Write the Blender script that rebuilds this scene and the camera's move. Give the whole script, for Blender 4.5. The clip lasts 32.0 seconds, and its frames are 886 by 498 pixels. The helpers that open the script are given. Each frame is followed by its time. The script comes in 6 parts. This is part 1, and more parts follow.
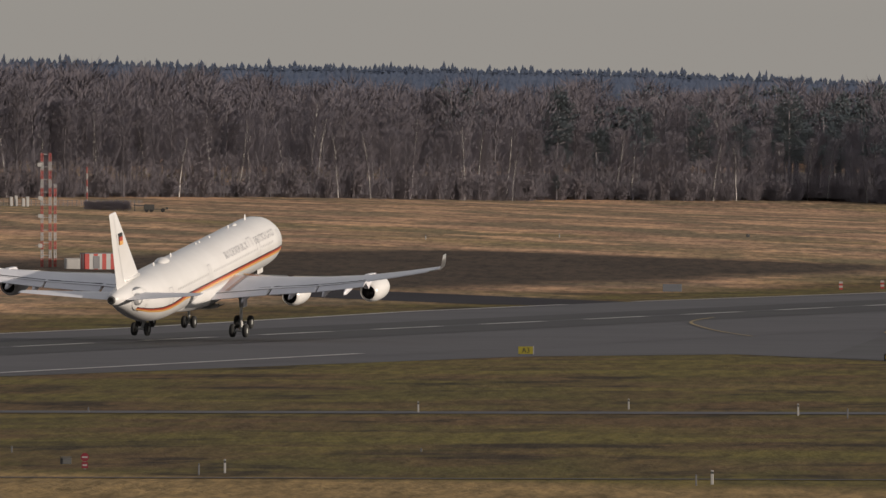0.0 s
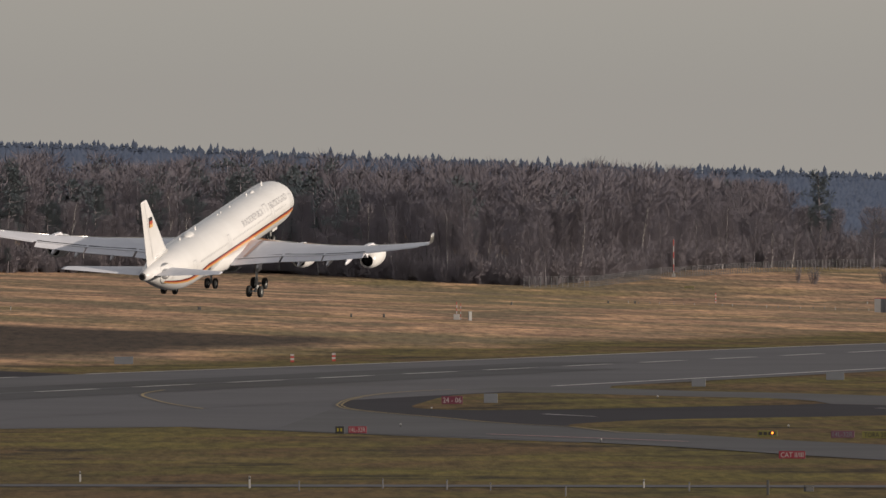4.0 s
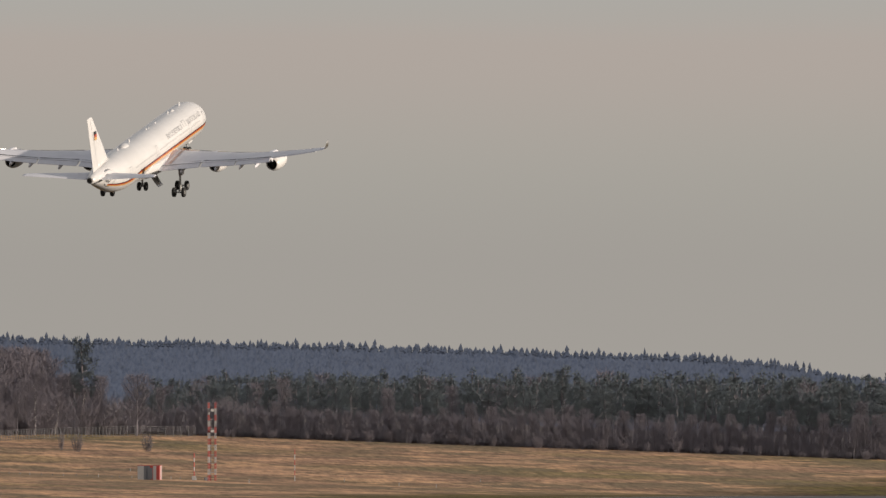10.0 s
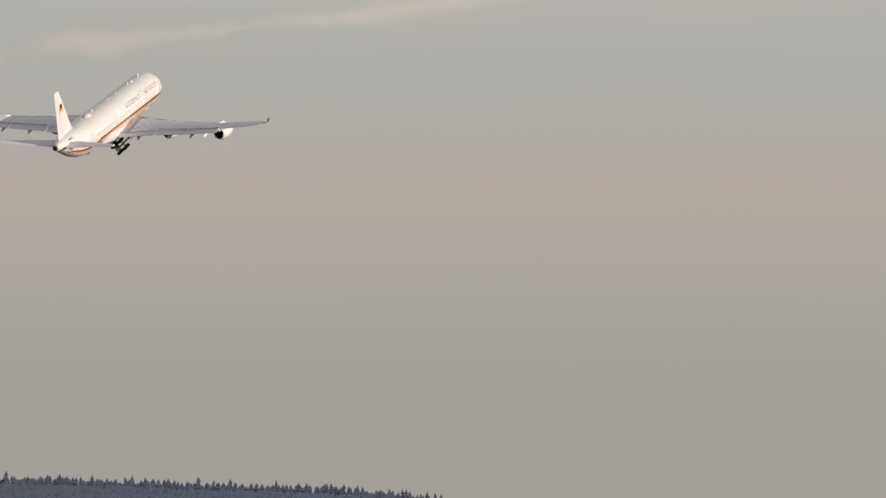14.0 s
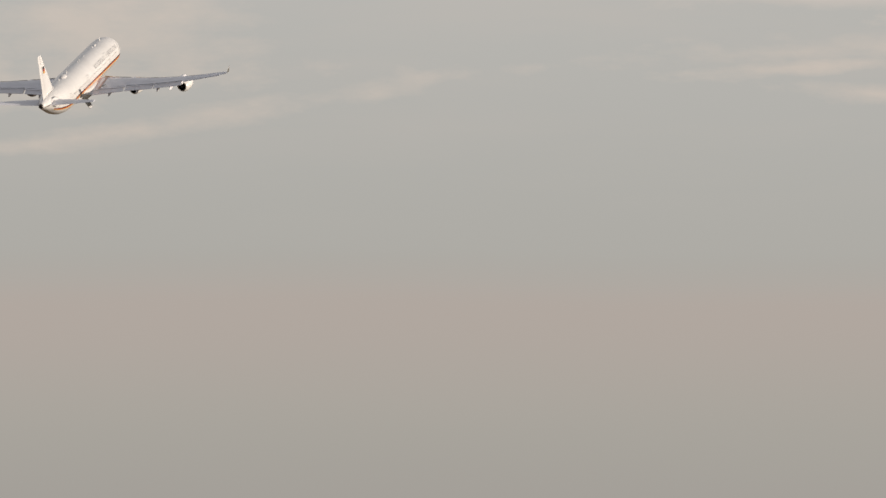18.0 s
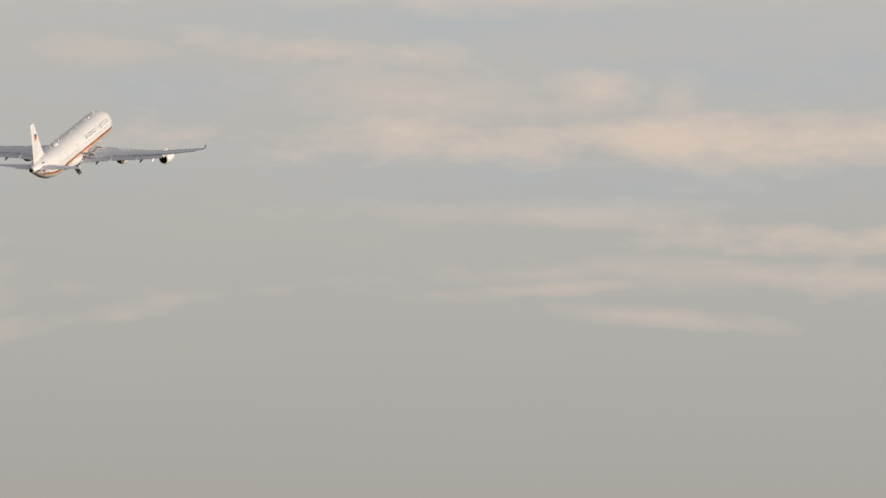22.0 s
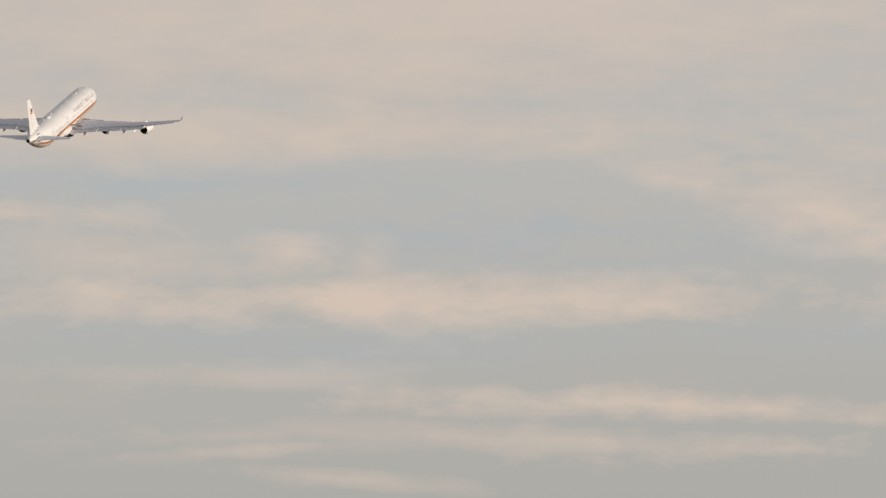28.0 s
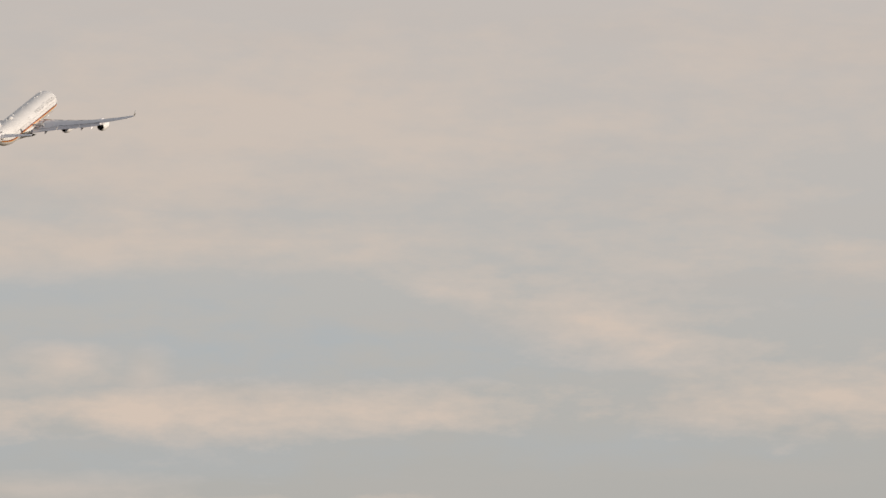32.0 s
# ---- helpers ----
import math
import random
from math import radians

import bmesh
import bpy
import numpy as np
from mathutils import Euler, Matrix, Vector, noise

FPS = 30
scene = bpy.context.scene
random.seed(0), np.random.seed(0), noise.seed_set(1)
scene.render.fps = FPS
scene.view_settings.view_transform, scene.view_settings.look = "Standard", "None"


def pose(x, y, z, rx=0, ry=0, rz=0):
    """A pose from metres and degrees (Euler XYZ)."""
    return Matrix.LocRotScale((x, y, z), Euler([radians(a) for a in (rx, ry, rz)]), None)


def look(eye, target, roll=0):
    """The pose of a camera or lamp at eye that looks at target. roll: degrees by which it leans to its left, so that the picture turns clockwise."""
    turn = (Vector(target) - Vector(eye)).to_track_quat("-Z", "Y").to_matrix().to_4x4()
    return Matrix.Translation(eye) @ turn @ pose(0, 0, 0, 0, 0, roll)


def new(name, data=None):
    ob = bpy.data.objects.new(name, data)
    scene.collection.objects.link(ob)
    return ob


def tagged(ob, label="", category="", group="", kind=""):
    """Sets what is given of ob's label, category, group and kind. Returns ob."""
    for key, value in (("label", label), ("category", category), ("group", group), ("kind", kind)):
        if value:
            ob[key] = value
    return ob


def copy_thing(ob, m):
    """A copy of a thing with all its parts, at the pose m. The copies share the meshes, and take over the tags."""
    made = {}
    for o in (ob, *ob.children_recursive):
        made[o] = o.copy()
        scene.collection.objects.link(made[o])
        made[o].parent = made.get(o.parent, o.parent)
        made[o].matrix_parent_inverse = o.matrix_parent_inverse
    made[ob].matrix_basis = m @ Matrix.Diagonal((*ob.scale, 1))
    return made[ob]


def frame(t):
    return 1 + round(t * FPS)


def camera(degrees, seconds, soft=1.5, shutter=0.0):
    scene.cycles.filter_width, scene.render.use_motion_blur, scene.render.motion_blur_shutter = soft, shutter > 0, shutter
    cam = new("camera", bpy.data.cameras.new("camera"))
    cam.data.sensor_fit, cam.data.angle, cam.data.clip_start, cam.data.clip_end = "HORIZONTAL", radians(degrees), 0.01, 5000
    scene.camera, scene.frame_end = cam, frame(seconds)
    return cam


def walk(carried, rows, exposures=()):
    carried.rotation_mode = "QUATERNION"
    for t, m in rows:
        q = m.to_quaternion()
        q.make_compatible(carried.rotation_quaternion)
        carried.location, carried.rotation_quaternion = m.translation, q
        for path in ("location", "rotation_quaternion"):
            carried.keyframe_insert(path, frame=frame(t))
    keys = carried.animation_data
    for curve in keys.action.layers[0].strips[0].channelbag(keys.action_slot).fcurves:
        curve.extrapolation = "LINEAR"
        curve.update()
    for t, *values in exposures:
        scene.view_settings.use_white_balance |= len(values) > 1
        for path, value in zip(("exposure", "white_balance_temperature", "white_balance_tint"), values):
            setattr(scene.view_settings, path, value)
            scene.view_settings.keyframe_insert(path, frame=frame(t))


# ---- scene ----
EYE = 33.2
cam = camera(2.8513, 32.0, soft=1.45)

PATH = [
    (0, pose(0, 0, 33.20, 89.2761, 0, 1.3023)),
    (0.5, pose(0, 0, 33.20, 89.2974, 0, 1.0322)),
    (1, pose(0, 0, 33.20, 89.3206, 0, 0.7862)),
    (1.5, pose(0, 0, 33.20, 89.3401, 0, 0.5445)),
    (2, pose(0, 0, 33.20, 89.3649, 0, 0.3023)),
    (2.5, pose(0, 0, 33.20, 89.4074, 0, 0.0823)),
    (4.5, pose(0, 0, 33.20, 89.5183, 0, -0.6822)),
    (5, pose(0, 0, 33.20, 89.5157, 0, -0.9377)),
    (5.5, pose(0, 0, 33.20, 89.5403, 0, -1.1606)),
    (6, pose(0, 0, 33.20, 89.6045, 0, -1.3336)),
    (6.5, pose(0, 0, 33.20, 89.6807, 0, -1.4906)),
    (7, pose(0, 0, 33.20, 89.7384, 0, -1.6702)),
    (7.5, pose(0, 0, 33.20, 89.7745, 0, -1.8885)),
    (8, pose(0, 0, 33.20, 89.8125, 0, -2.1723)),
    (8.5, pose(0, 0, 33.20, 89.8697, 0, -2.4300)),
    (9, pose(0, 0, 33.20, 89.9384, 0, -2.6034)),
    (9.5, pose(0, 0, 33.20, 90.0021, 0, -2.7210)),
    (10, pose(0, 0, 33.20, 90.0478, 0, -2.8353)),
    (10.5, pose(0, 0, 33.20, 90.0811, 0, -2.9766)),
    (11, pose(0, 0, 33.20, 90.1200, 0, -3.1485)),
    (11.5, pose(0, 0, 33.20, 90.1793, 0, -3.3281)),
    (12, pose(0, 0, 33.20, 90.2626, 0, -3.4868)),
    (12.5, pose(0, 0, 33.20, 90.3554, 0, -3.6234)),
    (13, pose(0, 0, 33.20, 90.4265, 0, -3.7513)),
    (13.5, pose(0, 0, 33.20, 90.4627, 0, -3.8850)),
    (14, pose(0, 0, 33.20, 90.4710, 0, -4.0214)),
    (14.5, pose(0, 0, 33.20, 90.4817, 0, -4.1485)),
    (16.5, pose(0, 0, 33.20, 90.6945, 0, -4.5850)),
    (17, pose(0, 0, 33.20, 90.7529, 0, -4.7399)),
    (17.5, pose(0, 0, 33.20, 90.8223, 0, -4.9039)),
    (18, pose(0, 0, 33.20, 90.8821, 0, -5.0351)),
    (18.5, pose(0, 0, 33.20, 90.9220, 0, -5.1248)),
    (19, pose(0, 0, 33.20, 90.9454, 0, -5.1817)),
    (19.5, pose(0, 0, 33.20, 90.9772, 0, -5.2416)),
    (20, pose(0, 0, 33.20, 91.0297, 0, -5.3303)),
    (20.5, pose(0, 0, 33.20, 91.1260, 0, -5.4587)),
    (21, pose(0, 0, 33.20, 91.2691, 0, -5.6046)),
    (21.5, pose(0, 0, 33.20, 91.4338, 0, -5.7403)),
    (22, pose(0, 0, 33.20, 91.5947, 0, -5.8491)),
    (22.5, pose(0, 0, 33.20, 91.7134, 0, -5.9319)),
    (23, pose(0, 0, 33.20, 91.7788, 0, -6.0132)),
    (23.5, pose(0, 0, 33.20, 91.8027, 0, -6.1079)),
    (24, pose(0, 0, 33.20, 91.8077, 0, -6.2123)),
    (24.5, pose(0, 0, 33.20, 91.8230, 0, -6.3110)),
    (25, pose(0, 0, 33.20, 91.8558, 0, -6.3912)),
    (25.5, pose(0, 0, 33.20, 91.9001, 0, -6.4559)),
    (27.5, pose(0, 0, 33.20, 92.0733, 0, -6.7662)),
    (28, pose(0, 0, 33.20, 92.1149, 0, -6.8396)),
    (28.5, pose(0, 0, 33.20, 92.1541, 0, -6.9093)),
    (29, pose(0, 0, 33.20, 92.1874, 0, -6.9759)),
    (29.5, pose(0, 0, 33.20, 92.2228, 0, -7.0318)),
    (30, pose(0, 0, 33.20, 92.2527, 0, -7.0795)),
    (30.5, pose(0, 0, 33.20, 92.2906, 0, -7.1506)),
    (31, pose(0, 0, 33.20, 92.3364, 0, -7.2707)),
    (31.5, pose(0, 0, 33.20, 92.4074, 0, -7.4236)),
    (32, pose(0, 0, 33.20, 92.4740, 0, -7.5594)),
]
walk(cam, PATH, exposures=[(0, -0.05), (4.5, 0.08), (8, 0.16), (11, 0.20), (15, 0.23), (18, 0.21), (23, 0.12), (32, 0.10)])

# ---- sun and sky ----
SUN_EL, SUN_AZ = 8.5, 107.0        # degrees; azimuth clockwise from the +y axis
se, sa = radians(SUN_EL), radians(SUN_AZ)
sun = new("sun", bpy.data.lights.new("sun", "SUN"))
sun.data.energy, sun.data.angle, sun.data.color = 5.0, radians(0.6), (1.0, 0.87, 0.73)
sun.matrix_world = look((math.sin(sa) * 50, math.cos(sa) * 50, 300), (0, 0, 300 - 50 * math.tan(se)))

world = bpy.data.worlds.new("sky")
scene.world = world
world.use_nodes = True
wt = world.node_tree
wt.nodes.clear()


def wmath(op, a, b=0.0, clamp=False):
    n = wt.nodes.new("ShaderNodeMath")
    n.operation, n.use_clamp = op, clamp
    for i, v in enumerate((a, b)):
        if isinstance(v, (int, float)):
            n.inputs[i].default_value = v
        else:
            wt.links.new(v, n.inputs[i])
    return n.outputs[0]


def wramp(fac, stops, interp="EASE"):
    n = wt.nodes.new("ShaderNodeValToRGB")
    n.color_ramp.interpolation = interp
    els = n.color_ramp.elements
    while len(els) < len(stops):
        els.new(0.5)
    for e, (p, c) in zip(els, stops):
        e.position, e.color = p, (*c, 1)
    wt.links.new(fac, n.inputs[0])
    return n.outputs[0]


def srgb(r, g, b):
    return tuple(((c / 255 + 0.055) / 1.055) ** 2.4 for c in (r, g, b))


coord = wt.nodes.new("ShaderNodeTexCoord")
sep = wt.nodes.new("ShaderNodeSeparateXYZ")
wt.links.new(coord.outputs["Generated"], sep.inputs[0])
dx, dy, dz = sep.outputs


def wnoise(sx, sz, detail, rough, shift=0.0):
    comb = wt.nodes.new("ShaderNodeCombineXYZ")
    wt.links.new(wmath("MULTIPLY", dx, sx), comb.inputs[0])
    wt.links.new(wmath("MULTIPLY", dy, sx * 0.2), comb.inputs[1])
    wt.links.new(wmath("ADD", wmath("MULTIPLY", dz, sz), shift), comb.inputs[2])
    n = wt.nodes.new("ShaderNodeTexNoise")
    n.inputs["Scale"].default_value, n.inputs["Detail"].default_value, n.inputs["Roughness"].default_value = 1.0, detail, rough
    wt.links.new(comb.outputs[0], n.inputs["Vector"])
    return n.outputs["Fac"]


# high thin cloud: bands by height above the horizon, bent by slow noise
bend = wmath("MULTIPLY", wmath("SUBTRACT", wnoise(14, 60, 2, 0.5, 3.7), 0.5), 0.0035)
height = wmath("MULTIPLY", wmath("ADD", dz, bend), 1 / 0.064)
band = wramp(height, [(0.0, srgb(164, 159, 153)), (0.08, srgb(170, 166, 158)), (0.14, srgb(176, 168, 160)), (0.195, srgb(180, 169, 161)), (0.214, srgb(177, 171, 164)), (0.24, srgb(174, 172, 166)),
                      (0.36, srgb(182, 180, 175)), (0.50, srgb(187, 185, 180)), (0.66, srgb(193, 192, 189)), (0.80, srgb(202, 195, 189)), (1.0, srgb(208, 199, 193))], "B_SPLINE")
# long banks of thin cloud: azimuth, height, half-length, half-depth in degrees, tilt, strength
CLOUDS = [
    (6.409, 1.956, 1.273, 0.055, 0, 0.9),
    (5.500, 2.215, 0.400, 0.042, -5, 0.8),
    (5.850, 2.060, 0.550, 0.085, -8, 0.5),
    (6.600, 2.070, 0.060, 0.060, 0, 0.45),
    (7.560, 1.600, 0.620, 0.034, -3, 0.8),
    (7.250, 1.500, 0.420, 0.026, -3, 0.55),
    (7.950, 1.470, 0.380, 0.036, 0, 0.7),
    (6.480, 1.540, 0.260, 0.030, -4, 0.35),
    (8.800, 2.000, 0.420, 0.095, 0, 0.8),
    (6.336, 2.091, 0.155, 0.055, 0, 0.7),
    (4.754, 2.233, 0.182, 0.044, 0, 0.5),
    (6.154, 1.523, 0.309, 0.025, 3, 0.35),
    (5.863, 2.497, 2.365, 0.069, 0, 0.6),
    (7.996, 2.244, 0.473, 0.087, -8, 0.8),
    (6.868, 2.499, 1.728, 0.040, 0, 0.55),
    (7.050, 2.841, 2.001, 0.218, 0, 0.5),
    (3.800, 1.245, 1.200, 0.028, 8, 0.42),
    (3.377, 1.431, 0.600, 0.091, 0, 0.5),
    (6.449, 1.381, 0.236, 0.022, -5, 0.4),
    (6.158, 1.475, 0.236, 0.022, 6, 0.5),
    (4.012, 1.621, 0.291, 0.109, 0, 0.4),
    (6.096, 1.711, 0.455, 0.029, 0, 0.4),
]
CLEARINGS = [
    (7.096, 2.198, 0.873, 0.100, 0, 0.8),
    (5.045, 2.120, 0.473, 0.073, 0, 0.5),
    (5.958, 2.328, 0.909, 0.062, 0, 0.5),
    (6.278, 1.820, 1.091, 0.073, 0, 0.4),
    (8.096, 1.820, 0.546, 0.055, 0, 0.4),
    (4.725, 1.908, 0.909, 0.109, 0, 0.35),
]

azim = wmath("MULTIPLY", wmath("ARCTAN2", dx, dy), 180 / math.pi)
elev = wmath("MULTIPLY", wmath("ARCSINE", dz), 180 / math.pi)
fray = wmath("ADD", wmath("SUBTRACT", wnoise(62, 260, 6, 0.62, 1.3), 0.5), wmath("MULTIPLY", wmath("SUBTRACT", wnoise(230, 520, 5, 0.62, 7.7), 0.5), 0.75))
drift = wmath("SUBTRACT", wnoise(25, 160, 3, 0.5, 5.2), 0.5)


def bank(table):
    total = 0.0
    for a, e, hw, hh, tilt, strength in table:
        c, s = math.cos(radians(tilt)), math.sin(radians(tilt))
        da, de = wmath("SUBTRACT", azim, a), wmath("SUBTRACT", wmath("ADD", elev, wmath("MULTIPLY", drift, 0.12)), e)
        u = wmath("ADD", wmath("MULTIPLY", da, c / hw), wmath("MULTIPLY", de, s / hw))
        v = wmath("ADD", wmath("MULTIPLY", da, -s / hh), wmath("MULTIPLY", de, c / hh))
        r = wmath("SQRT", wmath("ADD", wmath("MULTIPLY", u, u), wmath("MULTIPLY", v, v)))
        body = wmath("MULTIPLY", wmath("SUBTRACT", wmath("ADD", 1.75, wmath("MULTIPLY", fray, 4.8)), r), 0.5, True)
        soft_body = wmath("MULTIPLY", body, strength)
        total = soft_body if total == 0.0 else wmath("MAXIMUM", total, soft_body)
    return total


def wmix(fac, a, b):
    n = wt.nodes.new("ShaderNodeMix")
    n.data_type = "RGBA"
    wt.links.new(fac, n.inputs[0])
    wt.links.new(a, n.inputs[6])
    n.inputs[7].default_value = (*b, 1)
    return n.outputs[2]


haze = wmath("MULTIPLY", wmath("SUBTRACT", wnoise(40, 300, 4, 0.55, 2.2), 0.47), 1.1, True)
haze = wmath("MULTIPLY", haze, wmath("MULTIPLY", wmath("SUBTRACT", elev, 0.85), 0.9, True))
sky_col = wmix(haze, band, srgb(203, 190, 180))
sky_col = wmix(bank(CLEARINGS), sky_col, srgb(180, 188, 193))
sky_col = wmix(bank(CLOUDS), sky_col, srgb(225, 206, 190))
sky = wt.nodes.new("ShaderNodeTexSky")
sky.sky_type, sky.sun_disc = "NISHITA", False
sky.sun_elevation, sky.sun_rotation = se, sa
clear = wt.nodes.new("ShaderNodeBackground")
clear.inputs["Strength"].default_value = 0.15
wt.links.new(sky.outputs[0], clear.inputs[0])
veil = wt.nodes.new("ShaderNodeBackground")
veil.inputs["Strength"].default_value = 0.84
wt.links.new(sky_col, veil.inputs[0])
blend = wt.nodes.new("ShaderNodeMixShader")
# the veil is thickest low down and thins out overhead
wt.links.new(wramp(dz, [(0.08, (0, 0, 0)), (0.6, (0.55, 0.55, 0.55))], "LINEAR"), blend.inputs[0])
wt.links.new(veil.outputs[0], blend.inputs[1])
wt.links.new(clear.outputs[0], blend.inputs[2])
wout = wt.nodes.new("ShaderNodeOutputWorld")
wt.links.new(blend.outputs[0], wout.inputs[0])


# ---- materials ----
def material(name, base, rough=0.6, metal=0.0, vary=0.15, scale=2.0, bump=0.0, second=None, second_scale=0.3, spec=0.5, random_tint=0.0, coat=0.0):
    """A surface with grain and slower stains; second: a colour that shows in patches."""
    m = bpy.data.materials.new(name)
    m.use_nodes = True
    t = m.node_tree
    p = t.nodes["Principled BSDF"]
    p.inputs["Roughness"].default_value, p.inputs["Metallic"].default_value = rough, metal
    p.inputs["Specular IOR Level"].default_value = spec
    p.inputs["Coat Weight"].default_value = coat
    tc = t.nodes.new("ShaderNodeTexCoord")
    fine = t.nodes.new("ShaderNodeTexNoise")
    fine.inputs["Scale"].default_value, fine.inputs["Detail"].default_value = scale, 6
    t.links.new(tc.outputs["Object"], fine.inputs["Vector"])
    slow = t.nodes.new("ShaderNodeTexNoise")
    slow.inputs["Scale"].default_value, slow.inputs["Detail"].default_value = second_scale, 4
    t.links.new(tc.outputs["Object"], slow.inputs["Vector"])
    a = t.nodes.new("ShaderNodeMix")
    a.data_type = "RGBA"
    a.inputs[6].default_value = (*[c * (1 - vary) for c in base], 1)
    a.inputs[7].default_value = (*[min(1, c * (1 + vary)) for c in base], 1)
    t.links.new(fine.outputs["Fac"], a.inputs[0])
    ramp = t.nodes.new("ShaderNodeValToRGB")
    ramp.color_ramp.elements[0].position, ramp.color_ramp.elements[1].position = 0.45, 0.65
    t.links.new(slow.outputs["Fac"], ramp.inputs[0])
    b = t.nodes.new("ShaderNodeMix")
    b.data_type = "RGBA"
    t.links.new(ramp.outputs[0], b.inputs[0])
    t.links.new(a.outputs[2], b.inputs[6])
    sc = second or [c * (1 - vary) for c in base]
    b.inputs[7].default_value = (*sc, 1)
    out = b.outputs[2]
    if random_tint:
        info = t.nodes.new("ShaderNodeObjectInfo")
        hsv = t.nodes.new("ShaderNodeHueSaturation")
        mr = t.nodes.new("ShaderNodeMapRange")
        mr.inputs[3].default_value, mr.inputs[4].default_value = 1 - random_tint, 1 + random_tint
        t.links.new(info.outputs["Random"], mr.inputs[0])
        t.links.new(mr.outputs[0], hsv.inputs["Value"])
        t.links.new(out, hsv.inputs["Color"])
        out = hsv.outputs[0]
    t.links.new(out, p.inputs["Base Color"])
    if bump:
        bn = t.nodes.new("ShaderNodeBump")
        bn.inputs["Strength"].default_value = bump
        t.links.new(fine.outputs["Fac"], bn.inputs["Height"])
        t.links.new(bn.outputs[0], p.inputs["Normal"])
    return m


def soften(m, share, lean=(-0.09, -0.44, 0.89)):
    """Fine foliage catches light from all round: lean its normals towards the sky. On far trees this also stands in for
    haze.
    """
    t = m.node_tree
    g = t.nodes.new("ShaderNodeNewGeometry")
    mx = t.nodes.new("ShaderNodeMix")
    mx.data_type = "VECTOR"
    mx.inputs[0].default_value = share
    t.links.new(g.outputs["Normal"], mx.inputs[4])
    mx.inputs[5].default_value = lean
    nz = t.nodes.new("ShaderNodeVectorMath")
    nz.operation = "NORMALIZE"
    t.links.new(mx.outputs[1], nz.inputs[0])
    t.links.new(nz.outputs[0], t.nodes["Principled BSDF"].inputs["Normal"])
    pr = t.nodes["Principled BSDF"]
    pr.inputs["Specular IOR Level"].default_value = 0.0


M_WHITE = material("white_paint", (0.550, 0.540, 0.535), 0.25, vary=0.03, scale=0.8, second=(0.525, 0.514, 0.508), second_scale=0.25, spec=0.4, coat=0.12)
M_WING = material("wing_grey_paint", (0.585, 0.580, 0.615), 0.33, vary=0.06, scale=1.2, second=(0.53, 0.525, 0.56), second_scale=0.4)
M_METAL = material("bare_metal", (0.62, 0.60, 0.57), 0.3, 0.9, vary=0.1)
M_NACELLE = material("nacelle_paint", (0.60, 0.59, 0.58), 0.28, vary=0.04, scale=1.0)
M_STEEL = material("gear_steel", (0.45, 0.45, 0.44), 0.45, 0.3, vary=0.15, scale=6)
M_TYRE = material("tyre_rubber", (0.02, 0.02, 0.02), 0.85, vary=0.2, scale=5)
# near-black: shade painted inside the engines, and the flap joint lines
M_DARK = material("cavity_shade_black", (0.012, 0.012, 0.013), 0.8, vary=0.2)
M_BLACK = material("black_paint", (0.015, 0.015, 0.017), 0.4)
M_RED = material("red_paint", (0.33, 0.050, 0.024), 0.4, vary=0.06)
M_GOLD = material("gold_paint", (0.50, 0.27, 0.085), 0.4, vary=0.05)
M_GLASS = material("window_pane_dark", (0.40, 0.395, 0.39), 0.12, vary=0.1)
M_TITLE = material("title_grey_paint", (0.20, 0.20, 0.21), 0.45)
M_LINE = material("panel_line_grey", (0.30, 0.30, 0.31), 0.6)
M_EXHAUST = material("sooty_exhaust_metal", (0.10, 0.095, 0.09), 0.5, 0.6)
M_ASPHALT = material("asphalt", (0.077, 0.073, 0.080), 0.85, vary=0.2, scale=0.15, second=(0.063, 0.060, 0.067), second_scale=0.02, bump=0.1, spec=0.25)
M_TAXI = material("old_asphalt", (0.074, 0.071, 0.075), 0.85, vary=0.2, scale=0.12, second=(0.059, 0.057, 0.060), second_scale=0.025, spec=0.2)
M_TAXI_DARK = material("new_asphalt", (0.029, 0.026, 0.031), 0.85, vary=0.2, scale=0.12, second=(0.024, 0.021, 0.025), second_scale=0.03, spec=0.08)
M_RUBBER = material("rubber_worn_asphalt", (0.040, 0.038, 0.042), 0.8, vary=0.25, scale=0.1, second=(0.048, 0.047, 0.048), second_scale=0.03, spec=0.2)
M_MARK = material("white_marking", (0.40, 0.385, 0.37), 0.8, vary=0.25, scale=0.6, second=(0.27, 0.26, 0.25), second_scale=0.12)
M_YMARK = material("yellow_marking", (0.27, 0.19, 0.065), 0.8, vary=0.2, scale=0.6, second=(0.18, 0.14, 0.06), second_scale=0.15)
M_SIGN_Y = material("yellow_sign_face", (0.235, 0.200, 0.018), 0.5, vary=0.08)
M_SIGN_YD = material("dull_yellow_sign", (0.115, 0.105, 0.026), 0.6, vary=0.1)
M_SIGN_R = material("red_sign_face", (0.165, 0.013, 0.026), 0.5, vary=0.08)
M_SIGN_M = material("deep_red_sign_face", (0.090, 0.012, 0.030), 0.5, vary=0.08)
M_SIGN_P = material("dull_red_sign", (0.090, 0.034, 0.058), 0.6, vary=0.1)
M_SIGN_GREY = material("grey_sign_back", (0.115, 0.122, 0.140), 0.6, vary=0.1)
M_SIGN_W = material("white_sign_lettering", (0.30, 0.285, 0.285), 0.6, vary=0.03)
M_POST_W = material("white_post", (0.34, 0.33, 0.32), 0.6, vary=0.1)
M_POST_D = material("dark_post", (0.05, 0.05, 0.05), 0.7, vary=0.15)
M_MAST_R = material("mast_red", (0.33, 0.042, 0.036), 0.5, vary=0.1)
